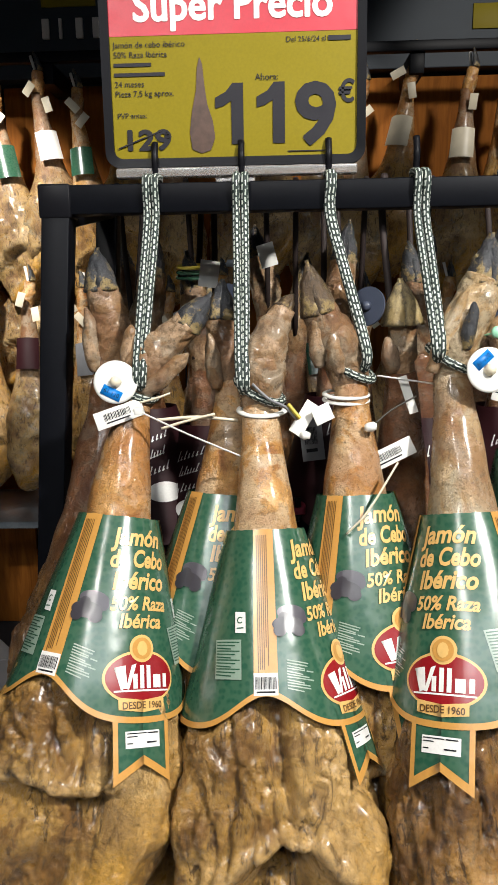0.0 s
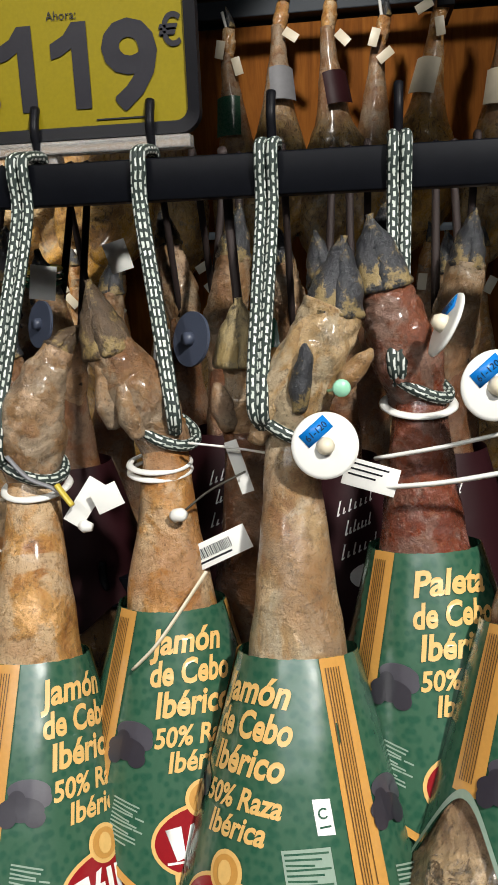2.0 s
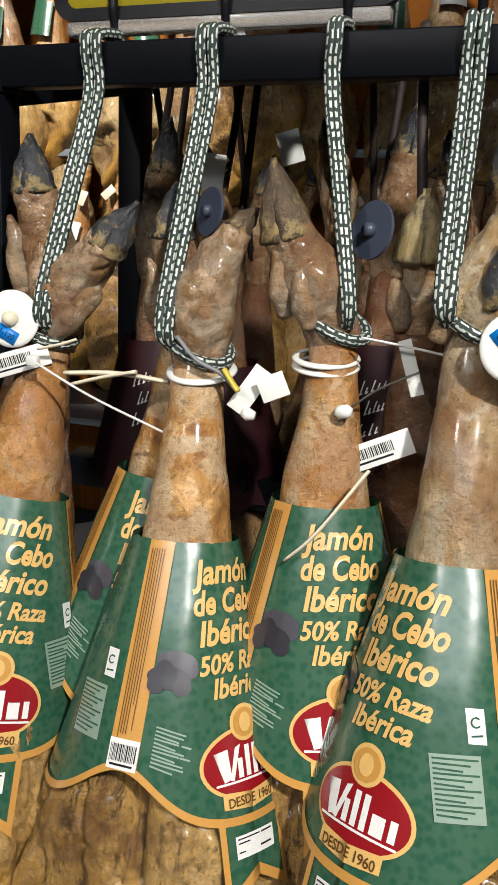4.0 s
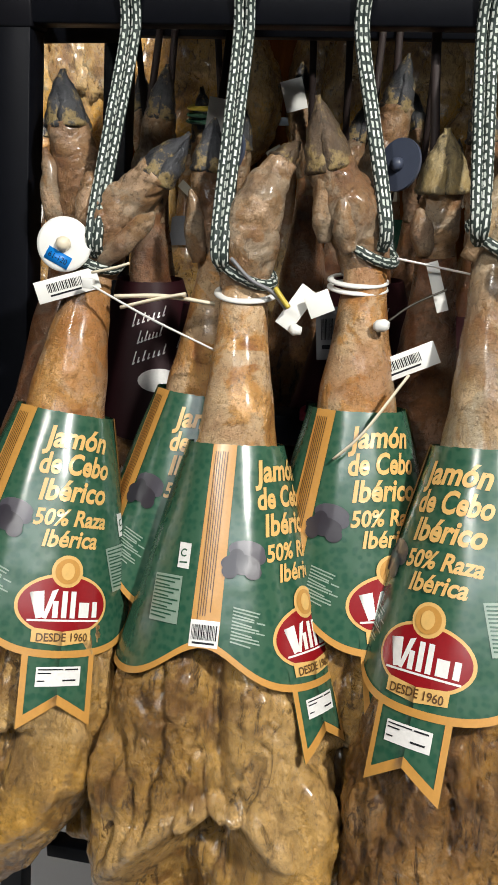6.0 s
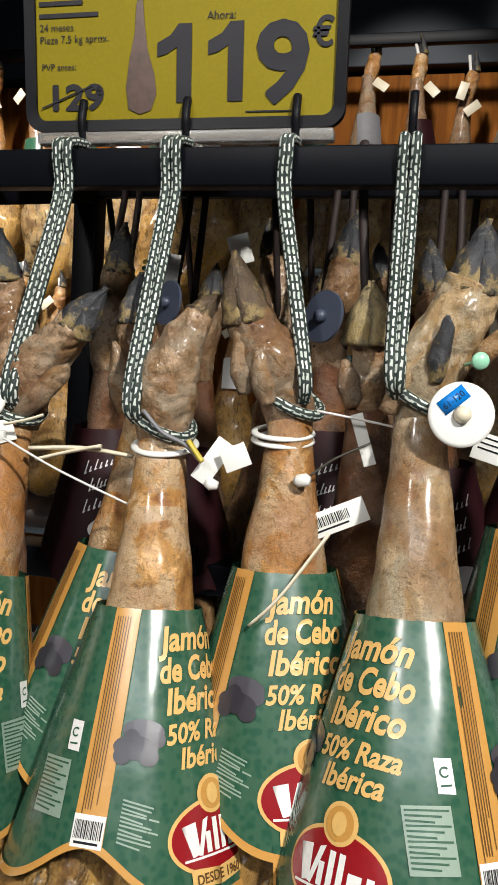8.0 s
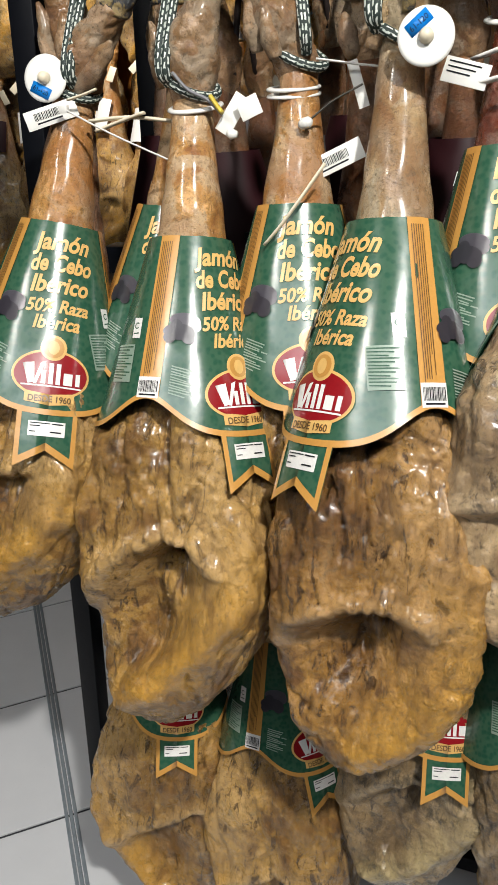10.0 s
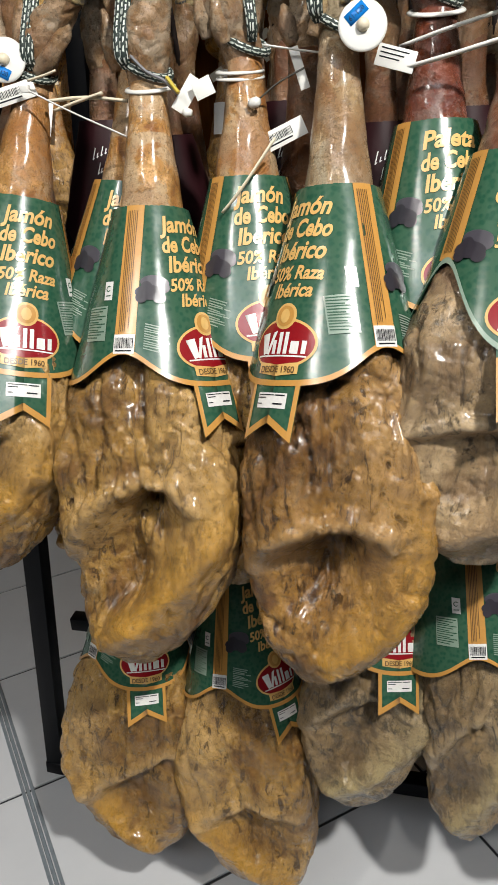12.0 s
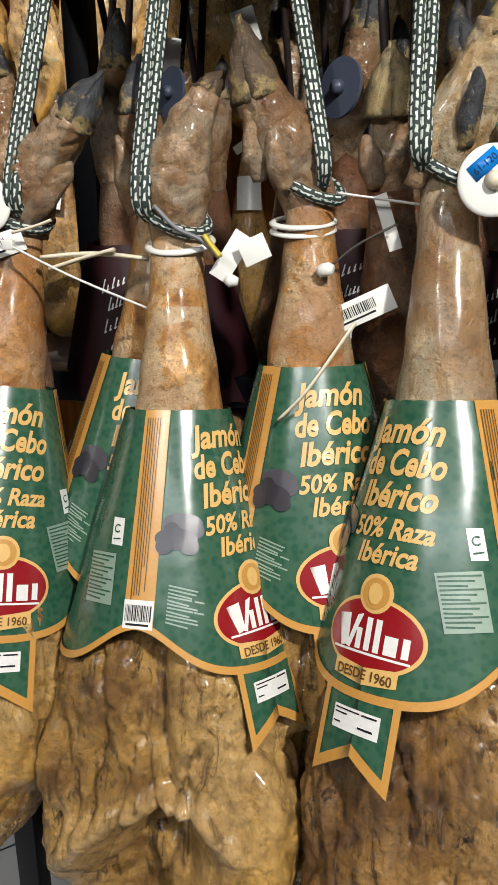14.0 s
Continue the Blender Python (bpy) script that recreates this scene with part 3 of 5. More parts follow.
def sheet(polys, turn, off, step=0.012):
    """Flat polygons of the sheet (u, v), cut small and rolled on to the sleeve."""
    bm = bmesh.new()
    for poly in polys:
        bm.faces.new([bm.verts.new((u, v, 0)) for u, v in poly])
    if step:
        us = [v.co.x for v in bm.verts]
        x = math.floor(min(us) / step) * step + step
        while x < max(us):
            g = list(bm.verts) + list(bm.edges) + list(bm.faces)
            bmesh.ops.bisect_plane(bm, geom=g, plane_co=(x, 0, 0), plane_no=(1, 0, 0))
            x += step
    for v in bm.verts:
        v.co = on_cone(v.co.x, v.co.y, turn, off)
    return bm


def rect(u0, u1, v0, v1, lean=0.0):
    return [(u0, v0), (u1, v0 + lean), (u1, v1 + lean), (u0, v1)]


def oval(cu, cv, a, b, n=40):
    return [(cu + a * math.cos(2 * math.pi * i / n), cv + b * math.sin(2 * math.pi * i / n)) for i in range(n)]


def cone_text(name, body, u, v, size, width, parent, turn=0.0, mat=None, bold=0.0012, shear=0.24, off=0.0014):
    me = text_mesh(body, size, width, bold, shear)
    for p in me.vertices:
        p.co = on_cone(u + p.co.x, v - p.co.y, turn, off)
    me.materials.clear()
    me.materials.append(mat or CREAM)
    me.name = name
    return part(name, me, None, parent)


def edge_band(deep=False):
    bm = bmesh.new()
    n = 180
    a, b = [], []
    for j in range(n + 1):
        th = 2 * math.pi * j / n
        v = lower_edge(th, deep)
        a.append(bm.verts.new(cone_point(th, v + 0.0008, 0.0017)))
        b.append(bm.verts.new(cone_point(th, v - 0.0065, 0.0017)))
    for j in range(n):
        bm.faces.new((a[j], a[j + 1], b[j + 1], b[j]))
    return bm


def build_sleeve(product, deep=False):
    """One rolled card sleeve with its prints; origin in the middle of its upper rim, front towards -y."""
    s = thing("card_sleeve", "dark green printed card sleeve with ochre border, wrapped round a ham", "sleeve", "card sleeves")
    part("cone", sleeve_shell(deep), GREEN, s)
    part("border", edge_band(deep), PALE_GREEN if deep else ORANGE, s, "pale cut edge" if deep else "ochre scalloped border")
    turn = 0.0
    w, top, low, notch = 0.038, 0.228, 0.320, 0.298
    shell = sheet([[(-w, top), (0, top), (0, notch), (-w, low)], [(0, top), (w, top), (w, low), (0, notch)]], turn, 0.0006)
    pen = part("pennant", shell, GREEN, s, "green swallow-tailed pennant below the logo")
    e = 0.0062
    edge = [rect(-w, -w + e, 0.247, low - 0.006), rect(w - e, w, 0.247, low - 0.006),
            [(-w, low), (-w, low - 0.010), (0, notch - 0.010), (0, notch)], [(0, notch), (0, notch - 0.010), (w, low - 0.010), (w, low)]]
    part("pennant_border", sheet(edge, turn, 0.0016), ORANGE, pen)
    st = part("sticker", sheet([rect(-0.023, 0.023, 0.261, 0.280)], turn, 0.0017), WHITE, pen, "white lot sticker")
    marks = [rect(-0.021, 0.004, 0.2630, 0.2642), rect(0.006, 0.020, 0.2630, 0.2645), rect(-0.021, -0.008, 0.2665, 0.2677), rect(-0.021, -0.014, 0.274, 0.2752), rect(0.004, 0.018, 0.2735, 0.2752)]
    part("print", sheet(marks, turn, 0.0023), INK, st)
    first, second = product
    lines = [(first, 0.037, 0.034, 0.072), (second, 0.065, 0.033, 0.079), ("Ibérico", 0.093, 0.033, 0.075), ("50% Raza", 0.119, 0.025, 0.081), ("Ibérica", 0.141, 0.026, 0.060)]
    for body, v, size, width in lines:
        cone_text("lettering", body, 0, v, size * 0.95, width, s, turn, None, 0.0010 if size > 0.03 else 0.0007)
    part("medallion", sheet([oval(0, 0.166, 0.0165, 0.0165, 28)], turn, 0.0022), CREAM, s, "cream round medallion")
    part("medallion_face", sheet([oval(0, 0.166, 0.013, 0.013, 28)], turn, 0.0028), ORANGE, s)
    part("medallion_mark", sheet([oval(0.0, 0.166, 0.007, 0.009, 12)], turn, 0.0033), CREAM, s)
    rim = part("logo", sheet([oval(0, 0.200, 0.050, 0.032)], turn, 0.0014), CREAM, s, "red oval logo with cream rim")
    part("logo_field", sheet([oval(0, 0.200, 0.0465, 0.0288)], turn, 0.0020), RED, rim)
    bars = [[(-0.036, 0.188), (-0.022, 0.186), (-0.020, 0.212), (-0.028, 0.214)], [(-0.022, 0.213), (-0.014, 0.186), (-0.008, 0.184), (-0.018, 0.214)],
            rect(-0.0125, -0.007, 0.196, 0.213), rect(-0.0035, 0.002, 0.186, 0.213), rect(0.0055, 0.011, 0.186, 0.213), rect(0.015, 0.0265, 0.197, 0.2125), rect(0.0305, 0.0365, 0.196, 0.212), rect(-0.0365, 0.039, 0.2145, 0.2165)]
    part("logo_mark", sheet(bars, turn, 0.0026, 0.006), WHITE, rim, "plain white strokes")
    banner = [[(-0.031, 0.2225), (0.0, 0.2265), (0.0, 0.2405), (-0.031, 0.2365)], [(0.0, 0.2265), (0.031, 0.2225), (0.031, 0.2365), (0.0, 0.2405)]]
    bn = part("banner", sheet(banner, turn, 0.0022), CREAM, s, "cream banner under the logo")
    cone_text("lettering", "DESDE 1960", 0, 0.2360, 0.0115, 0.053, bn, turn, BROWN_PRINT, 0.0002, 0, 0.0029)
    for seam in SEAMS:
        st = part("seam", sheet([[(-0.0125, 0.0), (0.0125, 0.0), (0.0150, 0.134 if deep else 0.205), (-0.0150, 0.134 if deep else 0.205)]], seam, 0.0013), ORANGE, s, "ochre seam strip")
        rows = [rect(x, x + 0.0009, 0.008, min(y, 0.125) if deep else y) for x, y in ((-0.009, 0.195), (-0.0065, 0.176), (-0.004, 0.176), (-0.0015, 0.176), (0.001, 0.15), (0.0035, 0.172))]
        part("print", sheet(rows, seam, 0.0019, 0), BROWN_PRINT, st)
        if deep:
            continue
        bc = part("barcode", sheet([rect(-0.0145, 0.0145, 0.180, 0.206)], seam, 0.0022), WHITE, s, "white barcode label")
        rng = random.Random(4)
        bars, x = [], -0.0125
        while x < 0.0118:
            w = rng.choice((0.0005, 0.0008, 0.0012))
            bars.append(rect(x, x + w, 0.1845, 0.199))
            x += w + rng.choice((0.0006, 0.0009))
        bars.append(rect(-0.011, 0.011, 0.2012, 0.2032))
        part("print", sheet(bars, seam, 0.0028, 0), INK, bc)
    def lumps(cu, cv, k):
        """Three plain overlapping ovals."""
        return [oval(cu, cv, 0.019 * k, 0.0098 * k, 24), oval(cu + 0.012 * k, cv + 0.006 * k, 0.0085 * k, 0.0075 * k, 16), oval(cu - 0.010 * k, cv + 0.007 * k, 0.0075 * k, 0.0075 * k, 16)]

    for seam in SEAMS:
        for g, (cu, cv, k) in enumerate(((0.034, 0.107, 1.0), (0.029, 0.122, 1.05))):
            pic = part("picture", sheet([lumps(cu, cv, k)[0]], seam, 0.0013 + 0.0012 * g), (PALE_GREY, GREY_PRINT)[g], s, "plain dark grey shape")
            part("shape", sheet(lumps(cu, cv, k)[1:2], seam, 0.0017 + 0.0012 * g), (PALE_GREY, GREY_PRINT)[g], pic)
            part("shape", sheet(lumps(cu, cv, k)[2:], seam, 0.0019 + 0.0012 * g), GREY_PRINT, pic)
        if deep:
            continue
        rows = []
        rng = random.Random(9)
        for i in range(11):
            rows.append(rect(0.026, 0.026 + rng.uniform(0.020, 0.036), 0.164 + i * 0.0033, 0.1655 + i * 0.0033, 0.004))
        part("small_print", sheet(rows, seam, 0.0014, 0.02), PALE_GREEN, s)
    for seam in (() if deep else SEAMS):
        tb = part("table", sheet([rect(-0.068, -0.030, 0.136, 0.184, 0.003)], seam, 0.0014), PALE_GREEN, s, "pale printed table")
        rows = [rect(-0.066, -0.032 - 0.006 * (i % 3), 0.1385 + i * 0.0036, 0.1400 + i * 0.0036, 0.003) for i in range(12)]
        part("print", sheet(rows, seam, 0.0020, 0.02), GREEN, tb)
        ct = part("certificate", sheet([rect(-0.038, -0.024, 0.104, 0.130, 0.0015)], seam, 0.0014), WHITE, s, "small white certificate mark")
        ring = [(0.0042 * math.cos(x), 0.0042 * math.sin(x)) for x in [0.7 + 4.9 * i / 14 for i in range(15)]]
        inner = [(0.0028 / 0.0042 * a, 0.0028 / 0.0042 * b) for a, b in ring]
        quads = [[(ring[i][0] - 0.031, ring[i][1] + 0.115), (ring[i + 1][0] - 0.031, ring[i + 1][1] + 0.115), (inner[i + 1][0] - 0.031, inner[i + 1][1] + 0.115), (inner[i][0] - 0.031, inner[i][1] + 0.115)] for i in range(14)]
        part("print", sheet(quads + [rect(-0.0355, -0.0265, 0.124, 0.1255)], seam, 0.0020, 0), GREEN, ct)
    return s


def dress(sleeve, a, b, down, spin, size=1.0, tip=0.0):
    """A sleeve on the ham from a to b, its rim `down` metres below the ankle, logo turned by spin degrees."""
    return axis_pose(a, b, spin) @ Matrix.Translation((0, 0, -down)) @ Matrix.Scale(size, 4)

# ---- the hall ----
def structure(name, bm, mat, label, smooth=False):
    ob = part(name, bm, mat, None, label, smooth)
    return tagged(ob, "", "", "", "structure")


floor = structure("floor", boxed(-4, 4, -4, 3.9, -0.05, -0.006), GROUT, "white tiled shop floor with dark joints")
structure("wall_north", boxed(-4, 4, 3.75, 3.9, -0.006, 3.4), DARK_WALL, "dark back wall of the shop")
structure("wall_south", boxed(-4, 4, -4.15, -4.0, -0.006, 3.4), DARK_WALL, "dark plain wall behind the aisle")
structure("wall_west", boxed(-4.15, -4, -4.15, 3.9, -0.006, 3.4), DARK_WALL, "dark plain side wall")
structure("wall_east", boxed(4, 4.15, -4.15, 3.9, -0.006, 3.4), DARK_WALL, "dark plain side wall")
structure("ceiling", boxed(-4.15, 4.15, -4.15, 3.9, 3.4, 3.5), CEILING, "dark shop ceiling")
for i in range(9):
    structure("wood_panel", boxed(-3.6 + i * 0.8, -2.81 + i * 0.8, 3.72, 3.748, 0.0, 2.62, 0.004), WOOD, "warm brown wooden back panel")
structure("sign_band", boxed(-3.6, 3.6, 3.66, 3.745, 2.64, 3.38, 0.004), DARK_WALL, "dark sign band above the wooden panel")

# ---- the rack ----
RAIL_Y, RAIL_Z = 1.205, 1.853
rack = thing("display_rack", "black square-tube steel ham rack with two rails", "rack")
part("rail", boxed(-0.262, 1.62, RAIL_Y - 0.02, RAIL_Y + 0.02, RAIL_Z - 0.021, RAIL_Z + 0.021, 0.002), BLACK_STEEL, rack, "black steel top rail")
joint = part("corner_joint", boxed(-0.299, -0.251, RAIL_Y - 0.023, RAIL_Y + 0.023, RAIL_Z - 0.026, RAIL_Z + 0.023, 0.003), CAP, rack, "black plastic corner joint")
top, foot_at = Vector((-0.275, RAIL_Y, RAIL_Z - 0.02)), Vector((-0.430, RAIL_Y, 0.0))


def bar_between(a, b, w):
    a, b = Vector(a), Vector(b)
    z = (b - a).normalized()
    y = Vector((0, 1, 0)) if abs(z.y) < 0.9 else Vector((0, 0, 1))
    x = y.cross(z).normalized()
    y = z.cross(x)
    bm = boxed(-w / 2, w / 2, -w / 2, w / 2, 0, (b - a).length, 0.002)
    bm.transform(Matrix.Translation(a) @ Matrix((x, y, z)).transposed().to_4x4())
    return bm


part("leg", bar_between(foot_at, top, 0.042), BLACK_STEEL, rack, "black steel front leg")
part("leg_foot", bar_between(foot_at + Vector((0, 0, 0.0)), foot_at + (top - foot_at) * 0.02, 0.046), CAP, rack, "black plastic foot")
part("leg", bar_between((1.75, RAIL_Y, 0), (1.60, RAIL_Y, RAIL_Z - 0.02), 0.042), BLACK_STEEL, rack)
back_foot, back_top = Vector((-0.40, 1.62, 0.0)), Vector((-0.285, 1.60, 1.875))
part("leg", bar_between(back_foot, back_top, 0.042), BLACK_STEEL, rack)
part("leg", bar_between((1.72, 1.62, 0), (1.6, 1.6, 1.875), 0.042), BLACK_STEEL, rack)
part("cross_bar", bar_between((-0.281, RAIL_Y + 0.02, RAIL_Z - 0.02), (-0.285, 1.6, 1.880), 0.036), BLACK_STEEL, rack)
part("rail", bar_between((-0.30, 1.60, 1.888), (1.62, 1.60, 1.888), 0.034), BLACK_STEEL, rack, "black steel rear rail")
part("rail", bar_between((-0.33, 1.41, 1.285), (1.66, 1.41, 1.285), 0.05), BLACK_STEEL, rack, "black steel middle rail")
part("rail", bar_between((-0.37, 1.30, 0.40), (1.68, 1.30, 0.40), 0.034), BLACK_STEEL, rack, "thin black lower bar")
part("rail", bar_between((-0.42, 1.27, 0.05), (1.74, 1.27, 0.05), 0.04), BLACK_STEEL, rack, "black bottom bar")
HOOKS = [-0.131 + 0.131 * i for i in range(9)]
for x in HOOKS:
    pts = bezier([(x, 1.236, 1.845), (x, 1.236, 1.89), (x, 1.232, 1.915), (x, 1.240, 1.938)], 5)
    part("hook", tube(pts, 0.0052, 8), CAP, rack, "black upright hook")
for x in (-0.02, 0.085, 0.2, 0.45):
    part("hook", tube(bezier([(x, 1.37, 1.30), (x, 1.36, 1.32), (x, 1.362, 1.345)], 5), 0.006, 8), CAP, rack, "black upright hook")

# ---- hams with sleeves on the front rail ----
jamon = build_sleeve(("Jamón", "de Cebo"))
paleta = build_sleeve(("Paleta", "de Cebo"))
cut_paleta = build_sleeve(("Paleta", "de Cebo"), True)
used = {}


def sleeved(proto, a, b, down, spin, label, size=1.0):
    m = dress(None, a, b, down, spin, size)
    if proto.name not in used:
        used[proto.name] = 1
        proto.matrix_basis = m
        s = proto
    else:
        s = copy_thing(proto, m)
    return tagged(s, label, "sleeve", "card sleeves")


A1, B1 = (-0.152, 1.090, 1.575), (-0.232, 0.840, 0.86)
A2, B2 = (0.027, 1.080, 1.570), (0.056, 0.815, 0.760)
A3, B3 = (0.291, 1.080, 1.610), (0.326, 0.800, 0.775)
A4, B4 = (0.157, 1.120, 1.595), (0.180, 0.950, 0.82)
A5, B5 = (-0.015, 1.150, 1.585), (-0.080, 0.980, 0.82)
AP, BP = (0.410, 1.130, 1.640), (0.450, 0.980, 0.90)
AR, BR = (0.520, 1.060, 1.60), (0.505, 0.850, 0.965)
A0, B0 = (-0.196, 1.170, 1.620), (-0.275, 1.000, 0.86)
AH, BH = (0.234, 1.155, 1.580), (0.250, 1.215, 0.86)
G3 = [(-0.110, 0.668), (-0.06, 0.634), (-0.02, 0.612), (0.022, 0.606), (0.07, 0.622)]
R3 = [(0.130, 0.56), (0.122, 0.66), (0.075, 0.73), (0.01, 0.79)]
cured_ham("golden cured ham with black hoof, hanging in a green sleeve", A1, B1, GOLD_HAM, 1, [(0.018, 0, 0.04), (0.048, -0.005, 0.072), (0.083, -0.01, 0.102)], (0.62, -0.1, 0.75), foot_r=(0.026, 0.034, 0.026, 0.021), hoof_len=0.056, hoof_w=0.018, dew=[((0.034, -0.024, 0.018), (0.78, -0.2, 0.62), 0.066, 0), ((-0.006, -0.005, 0.05), (0.1, -0.1, 1), 0.05, 0)], wide=0.98, groove=0.022, gpath=[(-0.08, 0.55), (0.0, 0.57), (0.09, 0.55)])
cured_ham("golden-brown cured ham with deep hollow, hanging in a green sleeve", A2, B2, GOLD_HAM, 2, [(0.002, 0, 0.035), (0.012, 0, 0.075), (0.034, 0.015, 0.122)], (0.5, 0.55, 0.6), BROWN_HOOF, foot_r=(0.026, 0.037, 0.029, 0.016), hoof_len=0.04, hoof_w=0.012, groove=0.052, wide=1.05)
cured_ham("glossy brown cured ham with splayed hoof in a green sleeve", A3, B3, BROWN_HAM, 3, [(0.008, 0, 0.04), (0.024, 0, 0.078), (0.042, 0.005, 0.116)], (0.14, 0, 0.97), foot_r=(0.026, 0.036, 0.032, 0.027), gpath=G3, roll=R3, groove=0.042, lean=0.5, hoof_len=0.070, hoof_w=0.022, wide=1.04,
          dew=[((0.012, -0.034, 0.042), (0.08, -0.12, 1), 0.048, 1), ((-0.022, -0.020, 0.022), (0.36, -0.05, 1), 0.092, 0), ((0.052, -0.015, 0.052), (0.55, -0.1, 0.8), 0.038, 0)])
cured_ham("cured ham with brown hoof behind its neighbours, in a green sleeve", A4, B4, GOLD_HAM, 4, [(-0.016, -0.008, 0.04), (-0.032, -0.012, 0.068), (-0.048, -0.018, 0.096)], (-0.24, -0.08, 0.95), BROWN_HOOF, foot_r=(0.026, 0.035, 0.031, 0.025), hoof_len=0.074, hoof_w=0.021, dew=[((-0.048, -0.026, 0.034), (-0.16, -0.15, 1), 0.058, 0), ((-0.022, -0.036, 0.024), (-0.30, -0.1, 1), 0.05, 0)], wide=0.95)
cured_ham("cured ham with mouldy hoof, half hidden in a green sleeve", A5, B5, GOLD_HAM, 5, [(-0.006, 0, 0.04), (-0.012, 0, 0.072), (-0.015, 0, 0.098)], (0.06, 0, 1), HOOF, foot_r=(0.023, 0.029, 0.025, 0.021), hoof_len=0.058, hoof_w=0.018, dew=[((-0.024, -0.022, 0.012), (-0.16, -0.1, 1), 0.062, 0)], wide=0.95)
cured_ham("red-brown cured shoulder with black hoof in a green sleeve", AP, BP, RED_HAM, 6, [(-0.01, -0.005, 0.035), (-0.022, -0.01, 0.070), (-0.034, -0.01, 0.105)], (-0.2, 0, 1), HOOF, foot_r=(0.024, 0.036, 0.031, 0.024), hoof_len=0.07, hoof_w=0.023, wide=0.85)
cured_ham("pale mouldy cured shoulder hanging in a green sleeve", AR, BR, CREAM_HAM, 7, [(0.0, 0, 0.04), (0.0, 0, 0.08), (0.01, 0, 0.12)], (0.1, 0, 1), HOOF, gpath=[(-0.1, 0.62), (0, 0.60), (0.1, 0.61)], groove=0.024, wrinkle=0.4, lean=0.2)
cured_ham("cured ham with blue-black hoof hanging at the end of the rail", A0, B0, SHADED_AMBER_HAM, 8, [(0.0, 0, 0.04), (-0.006, 0, 0.075), (-0.014, 0, 0.106)], (-0.08, 0, 1), HOOF, foot_r=(0.026, 0.032, 0.028, 0.023), hoof_len=0.064, hoof_w=0.0205, dew=[((-0.026, -0.022, 0.005), (-0.12, -0.1, 1), 0.072, 0)], wide=0.85)
cured_ham("cured ham with yellow-moulded hoof hanging between two others", AH, BH, SHADED_AMBER_HAM, 9, [(0.0, 0, 0.035), (0.002, 0, 0.065), (0.0, 0, 0.09)], (-0.05, 0, 1), MOULD_HOOF, foot_r=(0.02, 0.023, 0.021, 0.022), hoof_len=0.068, hoof_w=0.0245, dew=[((-0.016, -0.018, 0.03), (-0.3, -0.1, 1), 0.04, 0)], wide=0.55, deep=0.55, hi=False)
sleeved(jamon, A2, B2, 0.182, 62, "green printed card sleeve round the ham with the deep hollow", 1.0)
sleeved(jamon, A1, B1, 0.172, 38, "green printed card sleeve with its red logo to the aisle", 1.02)
sleeved(jamon, A3, B3, 0.200, -32, "green printed card sleeve, ochre seam turned to the aisle", 1.03)
sleeved(jamon, A4, B4, 0.168, 28, "green printed card sleeve half hidden between two others", 1.02)
sleeved(jamon, A5, B5, 0.165, 20, "green printed card sleeve mostly hidden behind another", 1.0)
sleeved(paleta, AP, BP, 0.150, 18, "green printed card sleeve round the red shoulder", 1.0)
sleeved(cut_paleta, AR, BR, 0.150, 12, "green printed card sleeve with a deep cut-out on a shoulder", 1.02)

# ---- hams on the middle rail ----
C1, D1 = (-0.080, 1.130, 0.950), (-0.095, 0.930, 0.150)
C2, D2 = (0.090, 1.120, 0.930), (0.160, 0.920, 0.120)
C3, D3 = (0.385, 1.160, 1.040), (0.345, 0.930, 0.375)
C4, D4 = (0.485, 1.120, 1.110), (0.548, 0.920, 0.340)
C5, D5 = (0.690, 1.120, 1.130), (0.740, 0.920, 0.380)
up = [(0.0, 0, 0.04), (0.0, 0, 0.08), (0.0, 0, 0.12)]
low = "hams on the middle rail"
cured_ham("golden cured ham hanging low in a green sleeve", C1, D1, GOLD_HAM, 11, up, (0, 0, 1), group=low, groove=0.022, wrinkle=0.5, wide=1.08, lean=0.4, flip=-1, gpath=[(-0.09, 0.56), (0.0, 0.62), (0.09, 0.70)])
cured_ham("slim golden cured ham hanging low in a green sleeve", C2, D2, GOLD_HAM, 12, up, (0, 0, 1), group=low, groove=0.022, wrinkle=0.4, lean=0.7, flip=-1, gpath=[(-0.085, 0.63), (-0.02, 0.60), (0.06, 0.64)])
cured_ham("pale mouldy cured shoulder hanging low in a green sleeve", C3, D3, PALE_HAM, 13, up, (0, 0, 1), group=low, wide=0.92, deep=0.8, groove=0.02, wrinkle=0.5, lean=0.3)
cured_ham("blotchy pale cured shoulder hanging low with its seam to the aisle", C4, D4, PALE_HAM, 14, up, (0, 0, 1), group=low, wide=0.66, deep=0.8, groove=0.012, wrinkle=0.6, lean=0.3)
cured_ham("pale cured shoulder hanging low beside others", C5, D5, PALE_HAM, 15, up, (0, 0, 1), group=low, wide=0.7, deep=0.8, groove=0.01)
sleeved(jamon, C1, D1, 0.185, 28, "green printed card sleeve on a low golden ham", 0.92)
sleeved(jamon, C2, D2, 0.18, 55, "green printed card sleeve on the slim low ham", 0.92)
sleeved(paleta, C3, D3, 0.185, 24, "green printed card sleeve on a low shoulder", 0.92)
sleeved(paleta, C4, D4, 0.225, 70, "green printed card sleeve with its seam to the aisle", 0.92)
sleeved(paleta, C5, D5, 0.225, 60, "green printed card sleeve on a low shoulder", 0.92)


# ---- ropes ----
def strand(points, mat=ROPE, radius=0.0062):
    return tube(bezier(points, 9), radius, 10, 0.0115, 4)


